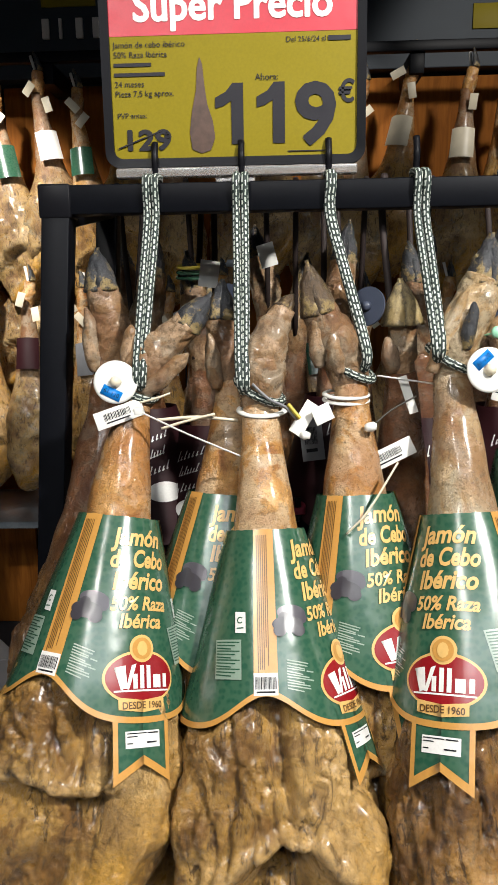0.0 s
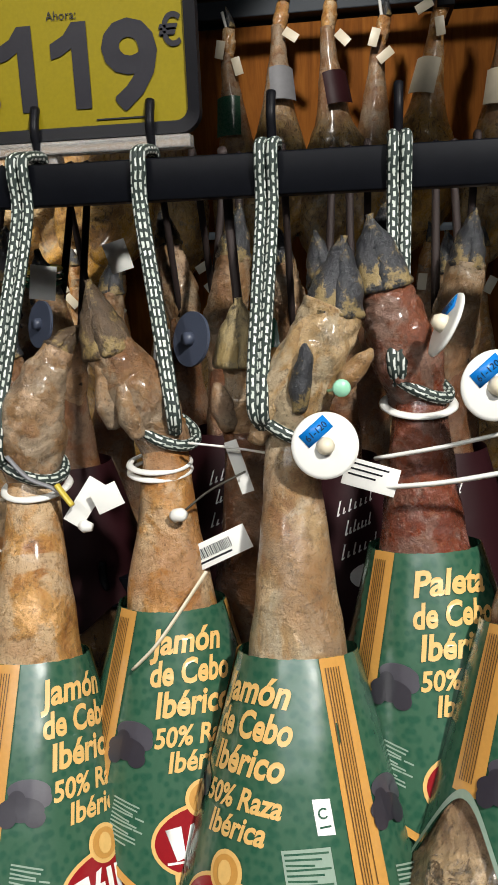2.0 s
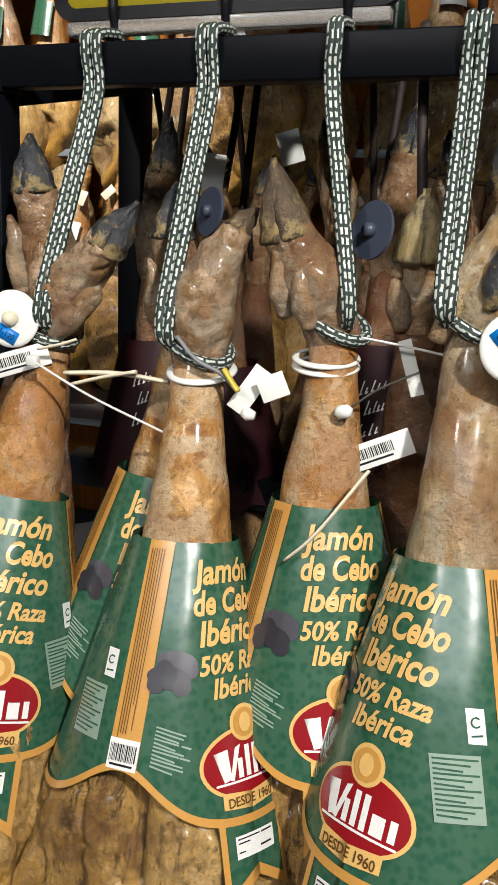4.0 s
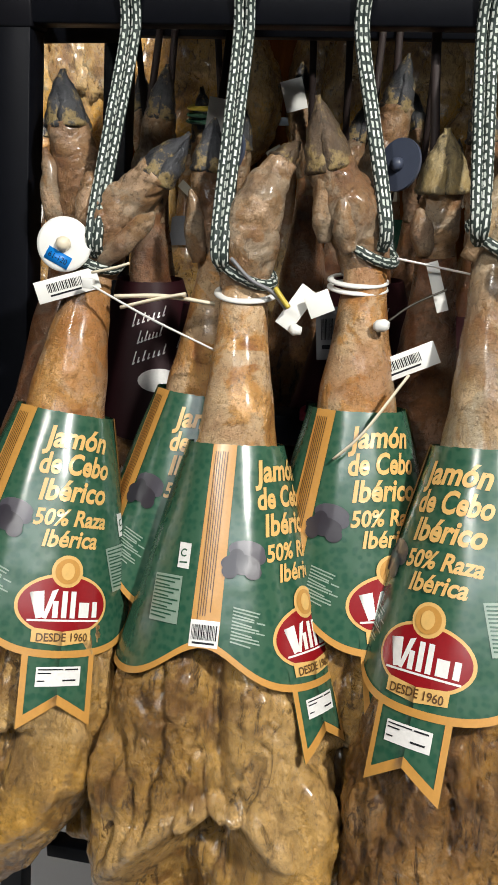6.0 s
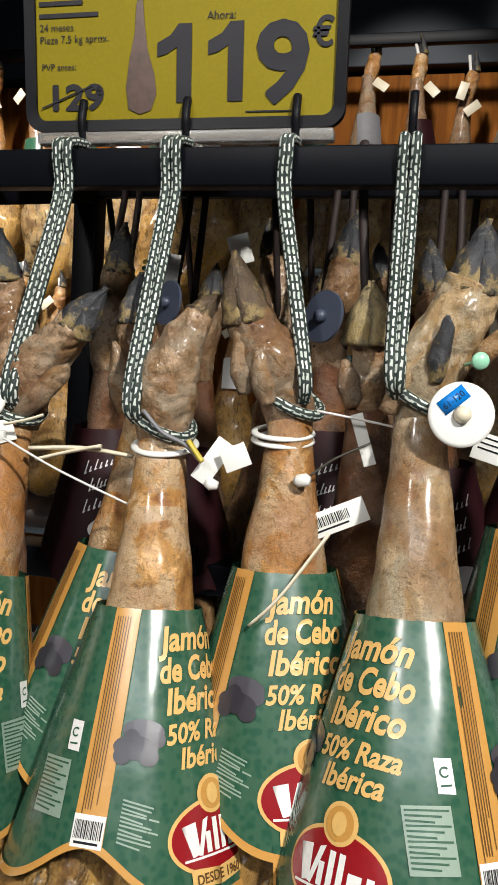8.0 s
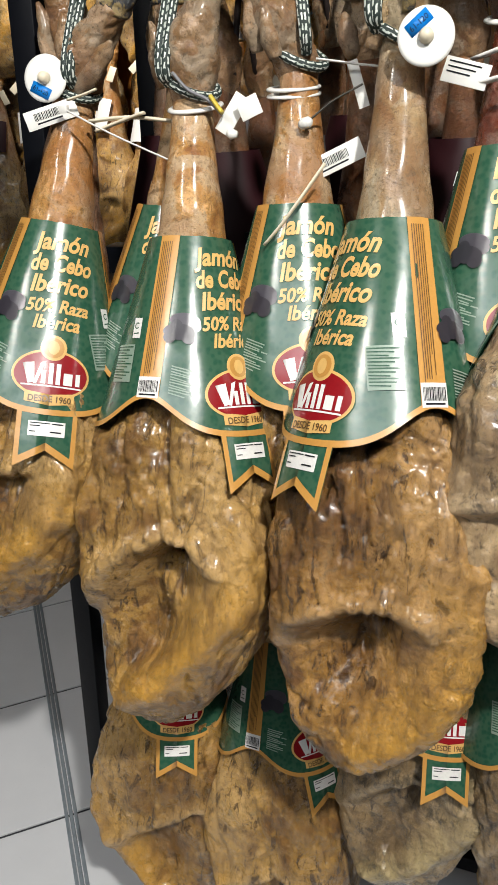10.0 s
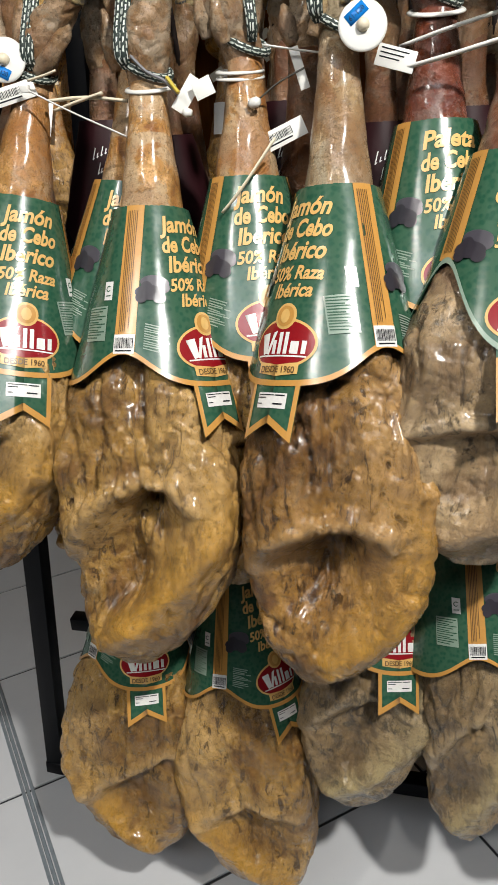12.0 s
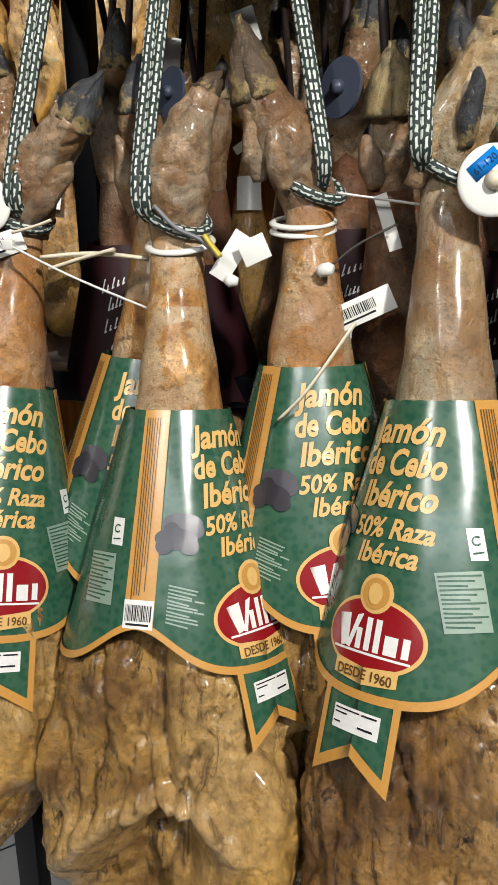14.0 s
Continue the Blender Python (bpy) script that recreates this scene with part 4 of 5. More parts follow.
def rope_loop(x, ankle, gap=0.0125, radius=0.0060, end=-0.020, label="black-and-white braided rope loop over a hook"):
    a = Vector(ankle)
    r = thing("rope_loop", label, "rope", "rope loops")
    f = RAIL_Y - 0.028
    for sgn in (-1, 1):
        o = sgn * gap / 2
        pts = [(x + o * 0.5, 1.243, 1.882), (x + o, 1.225, 1.886), (x + o, f + 0.006, 1.880), (x + o, f, 1.865), (x + o, f, 1.82),
               ((x + a.x + end) / 2 + o * 0.9, (f + a.y - 0.034) / 2, (1.82 + a.z + 0.040) / 2), (a.x + end + o * 0.7, a.y - 0.034, a.z + 0.040), (a.x + end * 0.9 + o * 0.3, a.y - 0.023, a.z + 0.012)]
        part("strand", strand(pts, radius=radius), ROPE, r)
    ring = [(a.x + 0.031 * math.cos(t), a.y + 0.031 * math.sin(t), a.z + 0.012 - 0.016 * math.cos(t + 0.4)) for t in [2 * math.pi * i / 16 for i in range(17)]]
    part("ankle_loop", tube(bezier(ring, 3), radius, 10, 0.0115, 4), ROPE, r)
    return r


rope_loop(-0.131, A1, end=0.016)
rope_loop(0.0, A2, end=-0.022)
rope_loop(0.131, A4, 0.005, end=0.018)
rope_loop(0.262, A3, end=-0.026)
rope_loop(0.393, AP)
rope_loop(0.524, AR)

# ---- the price sign ----
sign = thing("price_sign", "yellow and red price poster in a black frame", "sign")
SX0, SX1, SZ0, SZ1, SY = -0.206, 0.186, 1.903, 2.215, 1.243


def rounded(x0, x1, z0, z1, r, n=6):
    out = []
    for cx, cz, a0 in ((x1 - r, z1 - r, 0), (x0 + r, z1 - r, 90), (x0 + r, z0 + r, 180), (x1 - r, z0 + r, 270)):
        for i in range(n + 1):
            a = radians(a0 + 90 * i / n)
            out.append((cx + r * math.cos(a), cz + r * math.sin(a)))
    return out


def frame_mesh(outer, inner, y0, y1):
    bm = bmesh.new()
    loops = []
    for pts, y in ((outer, y0), (inner, y0 + 0.002), (inner, y1), (outer, y1)):
        loops.append([bm.verts.new((x, y, z)) for x, z in pts])
    n = len(outer)
    for a, b in zip(loops, loops[1:] + loops[:1]):
        for i in range(n):
            bm.faces.new((a[i], a[(i + 1) % n], b[(i + 1) % n], b[i]))
    return bm


def slab(pts, y0, y1):
    bm = bmesh.new()
    f = [bm.verts.new((x, y0, z)) for x, z in pts]
    b = [bm.verts.new((x, y1, z)) for x, z in pts]
    bm.faces.new(f)
    bm.faces.new(b[::-1])
    for i in range(len(pts)):
        bm.faces.new((f[i], f[(i + 1) % len(pts)], b[(i + 1) % len(pts)], b[i]))
    return bm


part("frame", frame_mesh(rounded(SX0, SX1, SZ0, SZ1, 0.022), rounded(SX0 + 0.013, SX1 - 0.013, SZ0 + 0.013, SZ1 - 0.013, 0.014), SY - 0.008, SY + 0.006), CAP, sign, "black rounded frame", False)
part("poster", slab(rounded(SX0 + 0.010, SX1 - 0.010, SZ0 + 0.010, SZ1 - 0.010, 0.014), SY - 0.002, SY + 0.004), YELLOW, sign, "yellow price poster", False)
part("header", slab([(SX0 + 0.011, 2.088), (SX1 - 0.011, 2.088), (SX1 - 0.011, SZ1 - 0.012), (SX0 + 0.011, SZ1 - 0.012)], SY - 0.0026, SY - 0.0018), POSTER_RED, sign, "red header band", False)
part("ledge", boxed(SX0 + 0.015, SX1 - 0.012, SY - 0.010, SY + 0.012, 1.888, 1.902, 0.002), CLEAR, sign, "clear plastic ledge")
part("clip", boxed(-0.04, 0.02, SY - 0.004, SY + 0.02, 1.84, 1.889, 0.002), CLEAR, sign, "clear plastic rail clip")


def on_sign(x, z):
    return Matrix.Translation((x, SY - 0.0034, z)) @ pose(0, 0, 0, 90, 0, 0)


def sign_text(body, x, z, size, mat, width=None, bold=0.0, align="LEFT"):
    """Lettering on the poster; heavy type is laid over itself with small shifts."""
    me = text_mesh(body, size, width, 0.0, 0.0, align)
    bm = bmesh.new()
    shifts = [(0, 0)] if bold < 0.0003 else [(bold * math.cos(k * math.pi / 10), bold * math.sin(k * math.pi / 10)) for k in range(20)] + [(0, 0)]
    for k, (dx, dz) in enumerate(shifts):
        start = len(bm.verts)
        bm.from_mesh(me)
        bm.verts.ensure_lookup_table()
        for v in bm.verts[start:]:
            v.co.x += dx
            v.co.y += dz
            v.co.z += 0.00002 * k
    bm.transform(on_sign(x, z))
    bpy.data.meshes.remove(me)
    return part("lettering", bm, mat, sign, "", False)


sign_text("Super Precio", -0.010, 2.108, 0.060, WHITE, 0.29, 0.0016, "CENTER")
sign_text("9", 0.112, 1.934, 0.119, CHARCOAL, 0.054, 0.0036, "CENTER")
for right in (0.004, 0.066):
    # a heavy figure one: stem with a slanting flag
    one = [(right, 1.934), (right, 2.020), (right - 0.016, 2.020), (right - 0.026, 2.008), (right - 0.042, 2.000), (right - 0.042, 1.985), (right - 0.030, 1.988), (right - 0.018, 1.995), (right - 0.018, 1.934)]
    part("figure", slab(one, SY - 0.0036, SY - 0.003), CHARCOAL, sign, "", False)
sign_text("€", 0.158, 1.990, 0.042, CHARCOAL, 0.022, 0.0010, "CENTER")
sign_text("Ahora:", 0.022, 2.023, 0.013, CHARCOAL, 0.034, 0.0002)
sign_text("129", -0.181, 1.929, 0.040, CHARCOAL, 0.064, 0.0015)
sign_text("€", -0.116, 1.944, 0.014, CHARCOAL, 0.008, 0.0003)
sign_text("PVP antes:", -0.186, 1.974, 0.011, CHARCOAL, 0.044, 0.0002)
for i, body in enumerate(("Jamón de cebo ibérico", "50% Raza Ibérica", "", "", "24 meses", "Pieza 7,5 kg aprox.")):
    if body:
        sign_text(body, -0.188, 2.072 - i * 0.0135, 0.0118, CHARCOAL, None, 0.0002)
    else:
        part("print", slab([(-0.188, 2.073 - i * 0.0135), (-0.112 - 0.02 * (i == 2), 2.073 - i * 0.0135), (-0.112 - 0.02 * (i == 2), 2.078 - i * 0.0135), (-0.188, 2.078 - i * 0.0135)], SY - 0.0036, SY - 0.003), CHARCOAL, sign, "", False)
sign_text("Del 25/6/24 al", 0.068, 2.074, 0.0105, CHARCOAL, 0.058, 0.0002)
part("print", slab([(0.130, 2.0745), (0.163, 2.0745), (0.163, 2.081), (0.130, 2.081)], SY - 0.0036, SY - 0.003), CHARCOAL, sign, "", False)
part("print", slab([(0.07, 1.9215), (0.13, 1.9215), (0.13, 1.923), (0.07, 1.923)], SY - 0.0036, SY - 0.003), CHARCOAL, sign, "", False)
part("strike", slab([(-0.186, 1.930), (-0.120, 1.9545), (-0.120, 1.9565), (-0.186, 1.932)], SY - 0.0048, SY - 0.0042), CHARCOAL, sign, "line struck through the old price", False)
outline = [(0, 0.135), (0.004, 0.125), (0.006, 0.10), (0.010, 0.07), (0.018, 0.045), (0.021, 0.022), (0.014, 0.004), (0, 0), (-0.014, 0.006), (-0.017, 0.03), (-0.013, 0.06), (-0.006, 0.09), (-0.004, 0.12)]
part("picture", slab([(-0.060 + x, 1.922 + z) for x, z in outline], SY - 0.0036, SY - 0.003), HAM_PRINT, sign, "printed picture of a cured ham", False)

# ---- loose tags and ties ----
def ring_pts(c, r, tilt=0.0, n=18, squash=1.0, spin=0.0):
    c = Vector(c)
    e = Euler((radians(tilt), 0, radians(spin)))
    out = []
    for i in range(n + 1):
        p = Vector((r * math.cos(2 * math.pi * i / n), r * squash * math.sin(2 * math.pi * i / n), 0))
        p.rotate(e)
        out.append(c + p)
    return out


def disc_tag(c, to, tilt_label, label):
    """A white anti-theft disc with its pin and a blue sticker."""
    d = thing("disc_tag", label, "security tag", "disc tags", look(c, Vector(c) * 2 - Vector(to)))
    bm = bmesh.new()
    prof = [(0.0, 0.0), (0.026, 0.0), (0.0295, 0.0012), (0.0298, 0.0028), (0.027, 0.0042), (0.0, 0.0048)]
    n = 40
    rings = [[bm.verts.new((r * math.cos(2 * math.pi * i / n), r * math.sin(2 * math.pi * i / n), -z)) for i in range(n)] for r, z in prof[1:-1]]
    for a, b in zip(rings, rings[1:]):
        for i in range(n):
            bm.faces.new((a[i], a[(i + 1) % n], b[(i + 1) % n], b[i]))
    bm.faces.new(rings[0])
    bm.faces.new(rings[-1])
    part("disc", bm, WHITE_PLASTIC, d)
    part("pin", tube([(0, 0, -0.002), (0, 0, 0.006), (0, 0, 0.011)], [0.0085, 0.0075, 0.004], 14), OLD_PLASTIC, d, "ivory pin head")
    st = part("sticker", boxed(-0.014, 0.014, -0.007, 0.007, 0.0003, 0.0009, m=pose(-0.008, 0.013, 0, 0, 0, tilt_label) if tilt_label > 0 else pose(-0.006, -0.015, 0, 0, 0, tilt_label)), BLUE, d, "blue paper sticker")
    base = pose(-0.008, 0.013, 0.0012, 0, 0, tilt_label) if tilt_label > 0 else pose(-0.006, -0.015, 0.0012, 0, 0, tilt_label)
    flat_text("lettering", "61-120", 0.0085, INK, st, base @ Matrix.Translation((0, -0.003, 0)), 0.022)
    return d


def cable_tie(points, label, mat=OLD_PLASTIC, radius=0.0022, head=None):
    t = thing("cable_tie", label, "cable tie", "cable ties")
    part("strap", tube(bezier(points, 6), radius * 1.3, 8, flat=0.55), mat, t)
    if head is not None:
        part("head", boxed(-0.006, 0.006, -0.004, 0.004, -0.005, 0.005, 0.001, m=Matrix.Translation(head)), mat, t, "square tie head")
    return t


def paper_tag(c, to, w, h, roll, label, mat=WHITE_PLASTIC, bars=True, lines=False):
    t = thing("paper_tag", label, "tag", "", look(c, Vector(c) * 2 - Vector(to), roll))
    part("card", boxed(-w / 2, w / 2, -h / 2, h / 2, -0.0008, 0.0004, 0.0003), mat, t)
    if bars:
        bm = bmesh.new()
        rng = random.Random(int(w * 1e4))
        x = -w * 0.32
        while x < w * 0.22:
            k = rng.choice((0.0006, 0.001, 0.0014))
            box(bm, x, x + k, -h * 0.12, h * 0.28, 0.0004, 0.0008)
            x += k + rng.choice((0.0007, 0.0011))
        box(bm, -w * 0.3, w * 0.2, -h * 0.3, -h * 0.22, 0.0004, 0.0008)
        part("print", bm, INK, t, "", False)
    if lines:
        bm = bmesh.new()
        for i in range(3):
            box(bm, -w * 0.42, w * (0.3 - 0.1 * i), h * (0.3 - 0.2 * i), h * (0.36 - 0.2 * i), 0.0004, 0.0008)
        part("print", bm, INK, t, "", False)
    return t


EYE = Vector((0.3, 0.2, 1.7))
disc_tag((0.468, 1.020, 1.665), (0.62, 0.3, 1.75), 40, "white round security tag with blue sticker on a shoulder")
disc_tag((0.428, 1.060, 1.712), (-0.472, 0.94, 2.142), 40, "white round security tag seen nearly edge on")
disc_tag((0.327, 1.022, 1.613), (0.45, 0.3, 1.75), 40, "white round security tag with blue sticker on a ham")
disc_tag((-0.168, 1.046, 1.600), (0.0, 0.0, 1.85), -28, "white round security tag with blue sticker beside the rope")
paper_tag((-0.164, 1.042, 1.556), EYE, 0.070, 0.024, 14, "white barcode tag tied to a ham")
cable_tie([(-0.135, 1.04, 1.572), (-0.11, 1.045, 1.578), (-0.095, 1.05, 1.583)], "ivory tie tail at a ham's ankle")
cable_tie([(-0.130, 1.028, 1.560), (-0.07, 1.03, 1.530), (0.0, 1.047, 1.495)], "long thin white tie tail sticking out", WHITE_PLASTIC, 0.0018, (-0.135, 1.03, 1.562))
cable_tie([(-0.115, 1.055, 1.545), (-0.06, 1.065, 1.547), (-0.005, 1.075, 1.540)], "ivory ribbed tie between two hams", OLD_PLASTIC, 0.0035)
cable_tie([(-0.11, 1.06, 1.532), (-0.075, 1.062, 1.542), (-0.035, 1.06, 1.552)], "short ivory tie tail between hams", OLD_PLASTIC, 0.003)
cable_tie(ring_pts((0.030, 1.078, 1.555), 0.032, 8), "white tie round a ham's ankle", WHITE_PLASTIC, 0.0035)
cable_tie(ring_pts((0.150, 1.115, 1.570), 0.031, 4, spin=10), "white double tie round a ham's ankle", WHITE_PLASTIC, 0.003)
cable_tie(ring_pts((0.150, 1.115, 1.562), 0.031, 4, spin=10), "white double tie round a ham's ankle", WHITE_PLASTIC, 0.003)
cable_tie([(0.018, 1.045, 1.595), (0.04, 1.04, 1.575), (0.062, 1.045, 1.563), (0.078, 1.05, 1.545)], "grey wire seal at a ham's ankle", DARK_GREY, 0.003)
cable_tie([(0.066, 1.045, 1.567), (0.075, 1.042, 1.556), (0.082, 1.04, 1.548)], "yellow crimp of a wire seal", BRASS, 0.004)
paper_tag((0.113, 1.052, 1.552), EYE, 0.027, 0.024, 22, "white plastic tag box between two hams", WHITE_PLASTIC, False)
paper_tag((0.088, 1.058, 1.545), EYE, 0.020, 0.050, -35, "white plastic seal seen edge on", WHITE_PLASTIC, False)
bead = thing("pin_bead", "white plastic pin head on a dark wire", "pin")
part("bead", tube([(0.172, 1.066, 1.530), (0.176, 1.065, 1.530), (0.184, 1.063, 1.532), (0.188, 1.062, 1.532)], [0.004, 0.0068, 0.0068, 0.004], 12), WHITE_PLASTIC, bead)
part("wire", tube(bezier([(0.186, 1.066, 1.535), (0.21, 1.075, 1.553), (0.245, 1.085, 1.570)], 6), 0.0013, 6), WIRE, bead)
second = thing("pin_bead", "white plastic pin head below a seal", "pin")
part("bead", tube([(0.083, 1.05, 1.524), (0.088, 1.05, 1.523), (0.096, 1.05, 1.522)], [0.004, 0.0068, 0.004], 12), WHITE_PLASTIC, second)
cable_tie([(0.143, 1.000, 1.398), (0.172, 1.003, 1.430), (0.213, 1.030, 1.488)], "long white tie tail across a green sleeve", OLD_PLASTIC, 0.0022)
paper_tag((0.212, 1.085, 1.487), EYE, 0.070, 0.026, 24, "white barcode tag with yellowed edge", WHITE_PLASTIC)
cable_tie([(0.19, 1.08, 1.60), (0.235, 1.09, 1.592), (0.28, 1.09, 1.585)], "white tie between two hams", WHITE_PLASTIC, 0.0018)
paper_tag((0.236, 1.10, 1.570), EYE, 0.013, 0.055, 18, "white round tag seen edge on", WHITE_PLASTIC, False)
paper_tag((0.366, 1.055, 1.575), (0.4, 0.2, 1.7), 0.05, 0.026, -16, "white printed quality tag beside a disc tag", WHITE_PLASTIC, False, True)
cable_tie(ring_pts((0.412, 1.128, 1.628), 0.034, 10), "white tie round the shoulder's ankle", WHITE_PLASTIC, 0.0035)
cable_tie([(0.370, 1.07, 1.588), (0.43, 1.05, 1.605), (0.49, 1.05, 1.620)], "white tie tail between two shoulders", WHITE_PLASTIC, 0.003)
cable_tie([(0.375, 1.06, 1.563), (0.43, 1.04, 1.575), (0.50, 1.03, 1.592)], "long white tie tail between two shoulders", WHITE_PLASTIC, 0.0035)
mint = thing("marker_pin", "mint green round marker pin stuck in a ham", "pin")
part("head", tube([(0.340, 1.045, 1.660), (0.3406, 1.042, 1.660), (0.341, 1.039, 1.660)], [0.0078, 0.0082, 0.007], 16), MINT, mint)
part("pin", tube([(0.340, 1.044, 1.660), (0.328, 1.056, 1.655)], 0.0015, 6), MINT, mint)

# ---- rear row with maroon sleeves ----
def maroon_sleeve(a, b, down, size, spin):
    s = thing("card_sleeve", "dark maroon card sleeve with white lettering on a rear ham", "sleeve", "maroon sleeves", axis_pose(a, b, spin) @ Matrix.Translation((0, 0, -down)) @ Matrix.Scale(size, 4))
    part("cone", sleeve_shell(), MAROON, s)
    for v, w in ((0.060, 0.056), (0.090, 0.040), (0.120, 0.056)):
        rows = []
        for i in range(7):
            u, h = -w / 2 + i * w / 7, (0.011, 0.009, 0.017, 0.010)[i % 4] + 0.010 * (i == 0)
            rise = 0.35 * u
            rows.append([(u, v - rise), (u + 0.0020, v - rise), (u + 0.0020 + h * 0.3, v - h - rise), (u + h * 0.3, v - h - rise)])
            rows.append([(u + 0.001, v - rise - 0.001), (u + 0.0045, v - rise - 0.004), (u + 0.0050, v - rise - 0.0025), (u + 0.0015, v - rise + 0.0005)])
        part("print", sheet(rows, 0, 0.0016, 0.01), WHITE, s, "plain white strokes")
    part("panel", sheet([oval(0.015, 0.155, 0.034, 0.019, 20)], 0, 0.0016), WHITE, s, "white oval panel")
    return s


# both rear rows use the rind whose colours are darkened for shade
back_far = [(-0.27, 1.74, 1.62), (-0.13, 1.76, 1.56), (0.03, 1.74, 1.64), (0.09, 1.78, 1.58), (0.23, 1.75, 1.60), (0.36, 1.77, 1.63), (0.52, 1.74, 1.58), (0.68, 1.76, 1.62), (0.82, 1.75, 1.6)]
rear = [(-0.20, 1.47, 1.60, 15), (-0.085, 1.46, 1.57, -25), (0.155, 1.47, 1.62, 8), (0.32, 1.46, 1.58, 20), (0.47, 1.45, 1.60, -10), (0.62, 1.46, 1.60, 5)]
for i, (x, y, z, spin) in enumerate(rear):
    a, b = (x, y, z), (x + 0.01, y - 0.03, z - 0.80)
    cured_ham("amber cured ham with black hoof hanging in the rear row", a, b, SHADED_AMBER_HAM, 30 + i, [(0.0, 0, 0.05), (0.012 * (-1) ** i, 0, 0.10), (0.02 * (-1) ** i, 0, 0.15)], (0.15 * (-1) ** i, -0.1, 1), HOOF, "hams in the rear row", (0.024, 0.034, 0.03, 0.024), 0.075, hi=False, wide=0.85)
    maroon_sleeve(a, b, 0.10, 1.0, spin)
    st = thing("hanging_strap", "dark brown strap holding a rear ham", "strap", "straps")
    for o in (-0.012, 0.014):
        part("strand", tube(bezier([(x + o, 1.60, 1.910), (x + o, 1.578, 1.910), (x + o, 1.570, 1.86), (x + o * 1.5, y - 0.015, z + 0.02)], 6), 0.006, 8), DARK_STRAP, st)
for i, (x, y, z) in enumerate(back_far):
    cured_ham("amber cured ham behind the rear rail, its colour darkened for shade", (x, y, z), (x - 0.02, y, z - 0.8), SHADED_AMBER_HAM, 60 + i, [(0.0, 0, 0.05), (-0.012 * (-1) ** i, 0, 0.10), (-0.02 * (-1) ** i, 0, 0.15)], (-0.15 * (-1) ** i, 0, 1), HOOF, "hams behind the rear rail", (0.024, 0.034, 0.03, 0.024), 0.07, hi=False, wide=0.95)
    st = thing("hanging_strap", "dark brown strap holding a ham behind the rail", "strap", "straps")
    part("strand", tube(bezier([(x, 1.605, 1.910), (x, 1.632, 1.905), (x, y - 0.02, z + 0.02)], 6), 0.006, 8), DARK_STRAP, st)
# rear tags carry the rear row's shade in their colour
for c0 in ((0.184, 1.150, 1.692), (-0.028, 1.26, 1.70), (0.425, 1.30, 1.66)):
    c = thing("disc_tag", "round security tag in the rear row, shade painted into its colour", "security tag", "rear tags")
    face = Vector((-0.62, -0.75, 0.2)).normalized()
    part("disc", tube([Vector(c0), Vector(c0) + face * 0.0035], 0.0285, 32), SHADED_PLASTIC, c, "", False)
    part("pin", tube([Vector(c0) + face * 0.003, Vector(c0) + face * 0.011], [0.008, 0.006], 14), SHADED_PLASTIC, c)
paper_tag((0.11, 1.33, 1.46), EYE, 0.04, 0.075, 4, "grey printed tag on a rear ham", DARK_GREY, True)
paper_tag((-0.065, 1.36, 1.745), EYE, 0.034, 0.045, -8, "white paper tag in the rear row", WHITE_PLASTIC, False)
paper_tag((0.035, 1.38, 1.775), EYE, 0.03, 0.04, 16, "white paper tag in the rear row", WHITE_PLASTIC, False)

st = thing("hanging_strap", "dark brown strap behind the front rail holding a ham", "strap", "straps")
part("strand", tube(bezier([(0.212, 1.212, 1.880), (0.212, 1.232, 1.865), (0.214, 1.230, 1.80), (0.234, 1.195, 1.60)], 6), 0.0055, 8), DARK_STRAP, st)
ribbon = thing("ribbon", "green and yellow ribbon tied round a rear hoof", "ribbon")
for k, (r, mat) in enumerate(((0.0265, GREEN), (0.0255, GREEN), (0.0245, BRASS))):
    part("band", tube(bezier(ring_pts((-0.104, 1.452, 1.742 + 0.009 * k), r, 8), 2), 0.0052, 8, flat=0.6), mat, ribbon)
knot = thing("cord_knot", "crimson cord knotted round a hook of the middle rail", "cord")
for k in range(3):
    part("turn", tube(bezier(ring_pts((0.085, 1.363, 1.316 + 0.006 * k), 0.011, 20 * (k - 1)), 2), 0.0042, 8), CRIMSON, knot)

# ---- hams along the back wall ----
far = "hams along the back wall"
wall_rail = thing("wall_rail", "dark hanging rail along the wooden wall", "rail")
part("bar", boxed(-3.4, 3.4, 3.36, 3.40, 2.63, 2.67, 0.003), BLACK_STEEL, wall_rail)
for x in (-2.6, -1.7, -0.9, 0.62, 1.6, 2.6):
    part("bracket", boxed(x - 0.03, x + 0.03, 3.38, 3.66, 2.55, 2.63, 0.003), BLACK_STEEL, wall_rail, "dark bracket")
lower_rail = thing("wall_rail", "grey lower hanging rail along the wooden wall", "rail")
part("bar", boxed(-3.4, 3.4, 3.40, 3.44, 1.80, 1.83, 0.003), STEEL, lower_rail)
shelf = thing("wall_shelf", "grey metal shelf edge along the back wall", "shelf")
part("board", boxed(-3.4, 3.4, 3.15, 3.70, 0.70, 0.73, 0.004), STEEL, shelf)

far_meshes = [mesh_of(ham_body(50 + i, length=0.8, wide=(1.1, 1.25, 0.95)[i], hi=False), m, "body") for i, m in enumerate((GOLD_HAM, FAR_HAM, FAR_HAM))]
far_foot = mesh_of(foot_mesh([(0, 0, -0.01), (0.01, 0, 0.05), (0.02, 0, 0.10)], (0.022, 0.03, 0.022), 3, 14), GOLD_HAM, "foot")
far_hoof = mesh_of(claw(0.07, 0.022, 0.022, 3), HOOF, "hoof")
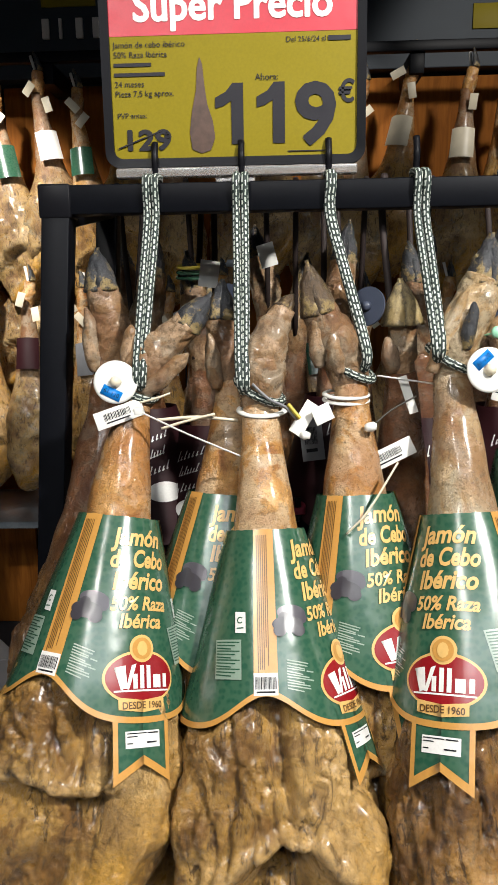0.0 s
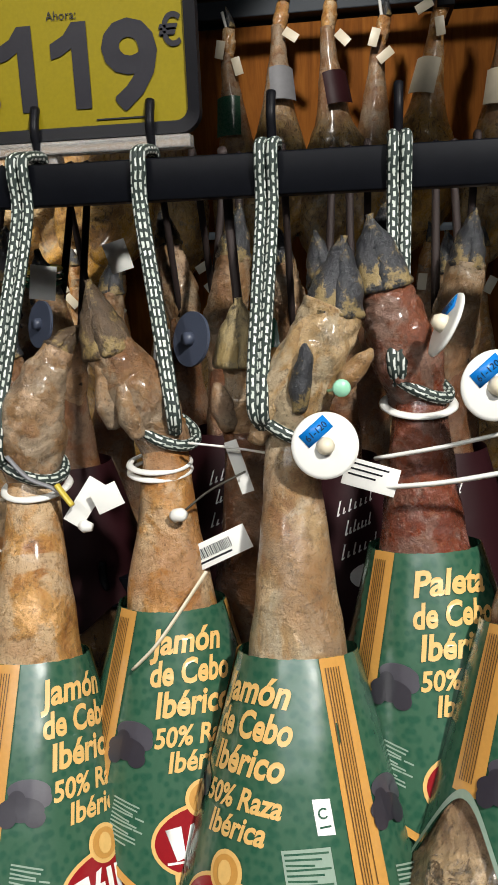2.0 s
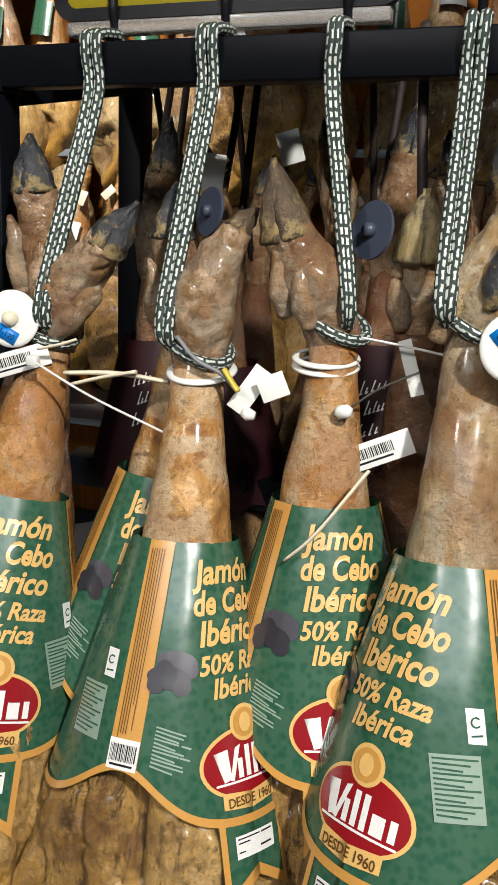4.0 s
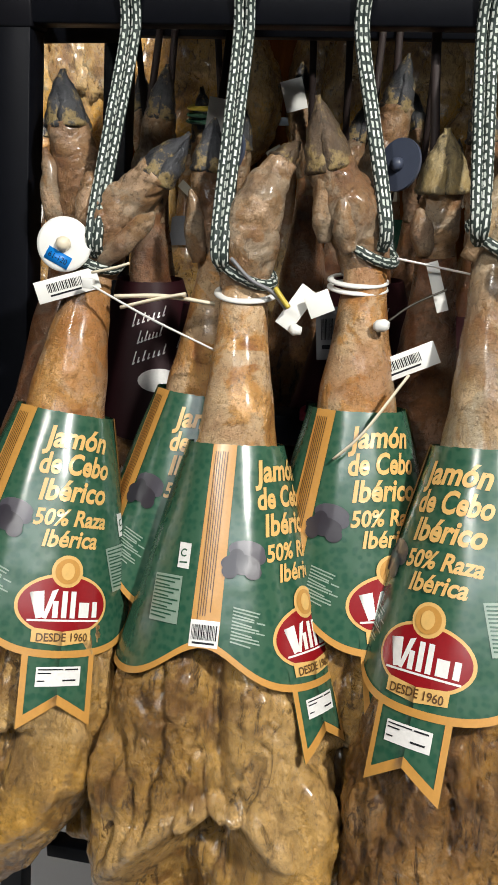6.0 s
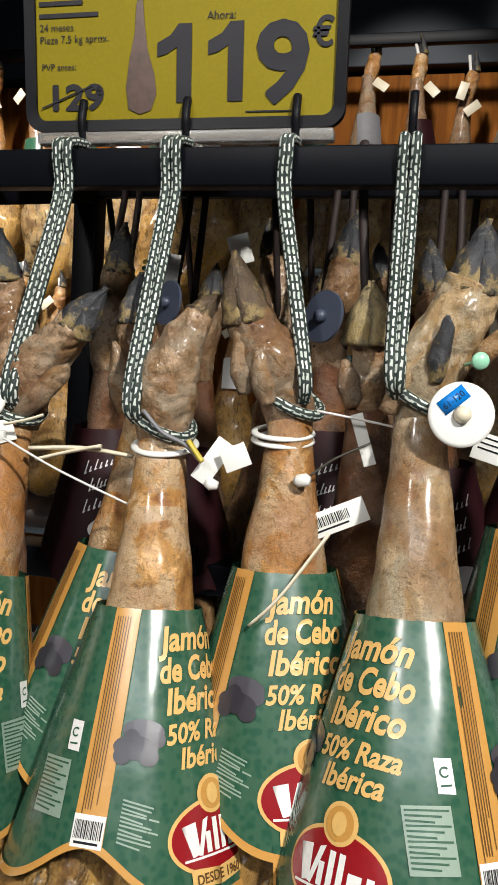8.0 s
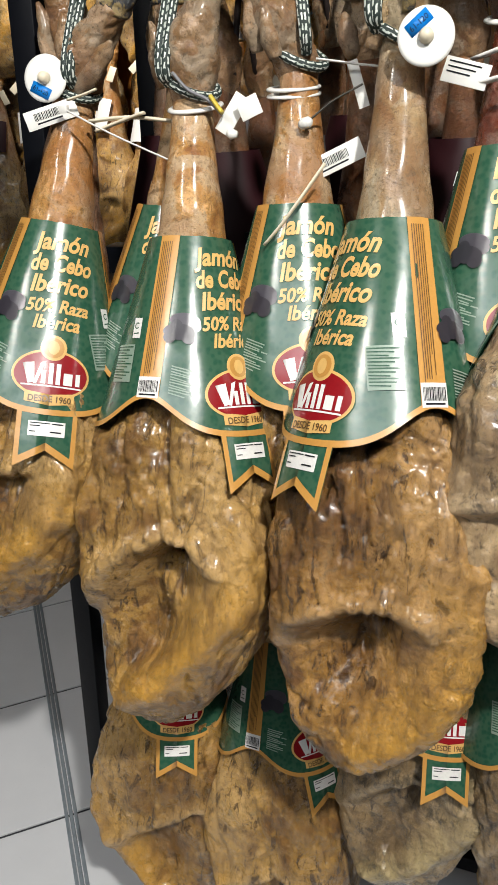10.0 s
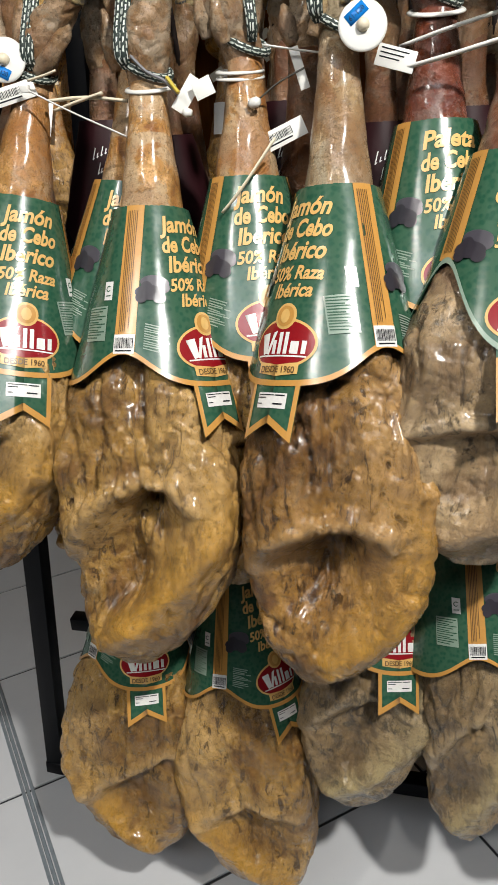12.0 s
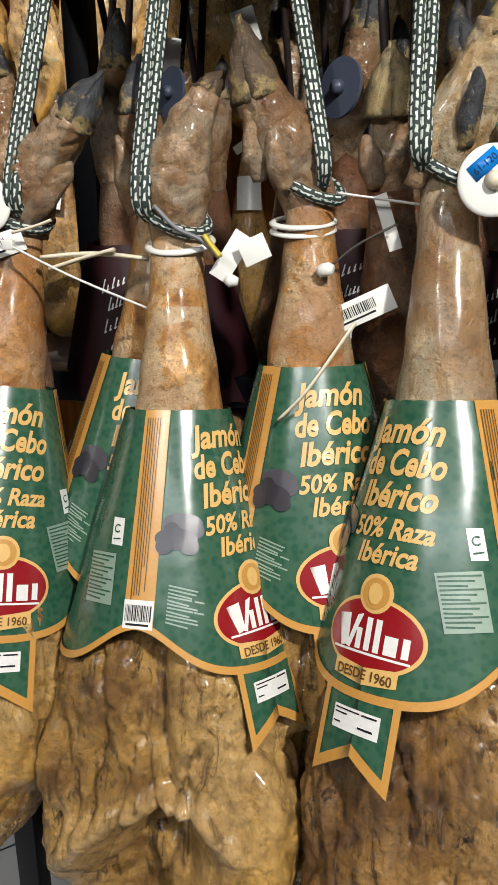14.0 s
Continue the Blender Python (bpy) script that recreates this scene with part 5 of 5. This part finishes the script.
label_mats = [OLD_PLASTIC, WHITE, GREEN, MAROON, DARK_GREY, WHITE]


def far_ham(x, y, z, rng):
    i = rng.randrange(3)
    spin = rng.uniform(-40, 40)
    h = thing("cured_ham", ("golden cured ham hanging on the back wall", "pale cured ham hanging on the back wall", "slim amber cured ham hanging on the back wall")[i], "ham", far, pose(x, y, z, rng.uniform(-6, 6), rng.uniform(-7, 7), spin))
    part("body", far_meshes[i], None, h)
    part("foot", far_foot, None, h)
    part("hoof", far_hoof, None, h, m=pose(0.02, 0, 0.10))
    part("cord", tube([(0, 0.0, 0.0), (0.01, 0.01, 0.10), (0.0, 0.02, 0.16)], 0.006, 6), WHITE_PLASTIC, h)
    k = rng.random()
    if k < 0.75:
        mt = label_mats[rng.randrange(6)]
        w = rng.uniform(0.3, 0.55)
        lb = tagged(part("label", sheet([rect(-0.05, 0.05, 0.0, 0.07 + 0.15 * w)], rng.uniform(-0.5, 0.5), 0.004, 0.012), mt, h, "paper label"), "")
        lb.matrix_basis = pose(0, 0, -0.13, 0, 0, -spin) @ Matrix.Scale(0.95, 4)
    for o in range(rng.randrange(1, 3)):
        tg = part("tag", boxed(-0.016, 0.016, -0.001, 0.001, -0.045, 0.015, 0.0005), OLD_PLASTIC, h, "white paper tag")
        tg.matrix_basis = pose(0.03 - 0.05 * o, -0.05, -0.02 + 0.06 * o, rng.uniform(-20, 20), rng.uniform(-60, 60), -spin)
    return h


rng = random.Random(21)
x = -2.6
while x < 2.3:
    far_ham(x, 3.38 + rng.uniform(-0.05, 0.05), 2.46 + rng.uniform(-0.05, 0.06), rng)
    x += rng.uniform(0.15, 0.22)
x = -2.6
while x < 2.3:
    far_ham(x, 3.30 + rng.uniform(-0.07, 0.05), 1.63 + rng.uniform(-0.05, 0.05), rng)
    x += rng.uniform(0.16, 0.24)
x = -2.3
while x < -0.62:
    far_ham(x, 3.52 + rng.uniform(-0.03, 0.03), 2.02 + rng.uniform(-0.05, 0.05), rng)
    x += rng.uniform(0.20, 0.28)
for x, z in ((-0.86, 2.98), (1.02, 2.84)):
    c = thing("price_card", "small yellow price card on the sign band", "sign", "price cards")
    part("card", boxed(x - 0.12, x + 0.12, 3.650, 3.6595, z - 0.05, z + 0.05, 0.001), YELLOW, c)
for i, w in enumerate((0.05, 0.02, 0.05, 0.05)):
    c = structure("sign_band_mark", boxed(-0.98 + i * 0.075, -0.98 + i * 0.075 + w * 0.6, 3.64, 3.656, 2.80, 2.88), WHITE, "plain pale mark on the sign band")

# ---- floor tiles ----
strip_dir = Vector((-0.283, 0.335)).normalized()
cross_dir = Vector((strip_dir.y, -strip_dir.x))
T = 0.436
origin = Vector((-0.474, 1.122))


def tile_mesh(w):
    bm = boxed(0.0045, w - 0.0045, 0.0045, w - 0.0045, -0.006, 0.0, 0.0012)
    return mesh_of(bm, TILE, "tile", False)


tile = tile_mesh(T)
turn = math.degrees(math.atan2(cross_dir.y, cross_dir.x))
rest = bmesh.new()
count = 0
for i in range(-11, 12):
    for j in range(-11, 12):
        p = origin + cross_dir * T * i + strip_dir * T * j
        mid = p + (cross_dir + strip_dir) * T / 2
        if abs(mid.x) > 3.9 or mid.y > 3.6 or mid.y < -3.9:
            continue
        m = pose(p.x, p.y, 0, 0, 0, turn)
        if abs(mid.x - 0.1) < 1.8 and -0.3 < mid.y < 3.2:
            part("tile", tile, None, floor, m=m)
        else:
            box(rest, 0.0045, T - 0.0045, 0.0045, T - 0.0045, -0.006, 0.0, m=m)
tagged(part("tiles", rest, TILE, floor, "white floor tiles further off", False), "", "", "", "stuff")
strip = bmesh.new()
for o in (-0.011, 0.0, 0.011):
    box(strip, o - 0.0042, o + 0.0042, -3, 3, 0.0, 0.0025, 0.0008, m=pose(origin.x, origin.y, 0, 0, 0, math.degrees(math.atan2(-strip_dir.x, strip_dir.y))))
tagged(part("trim_strip", strip, STEEL, None, "ribbed steel joint strip in the tiled floor"), "", "", "", "structure")
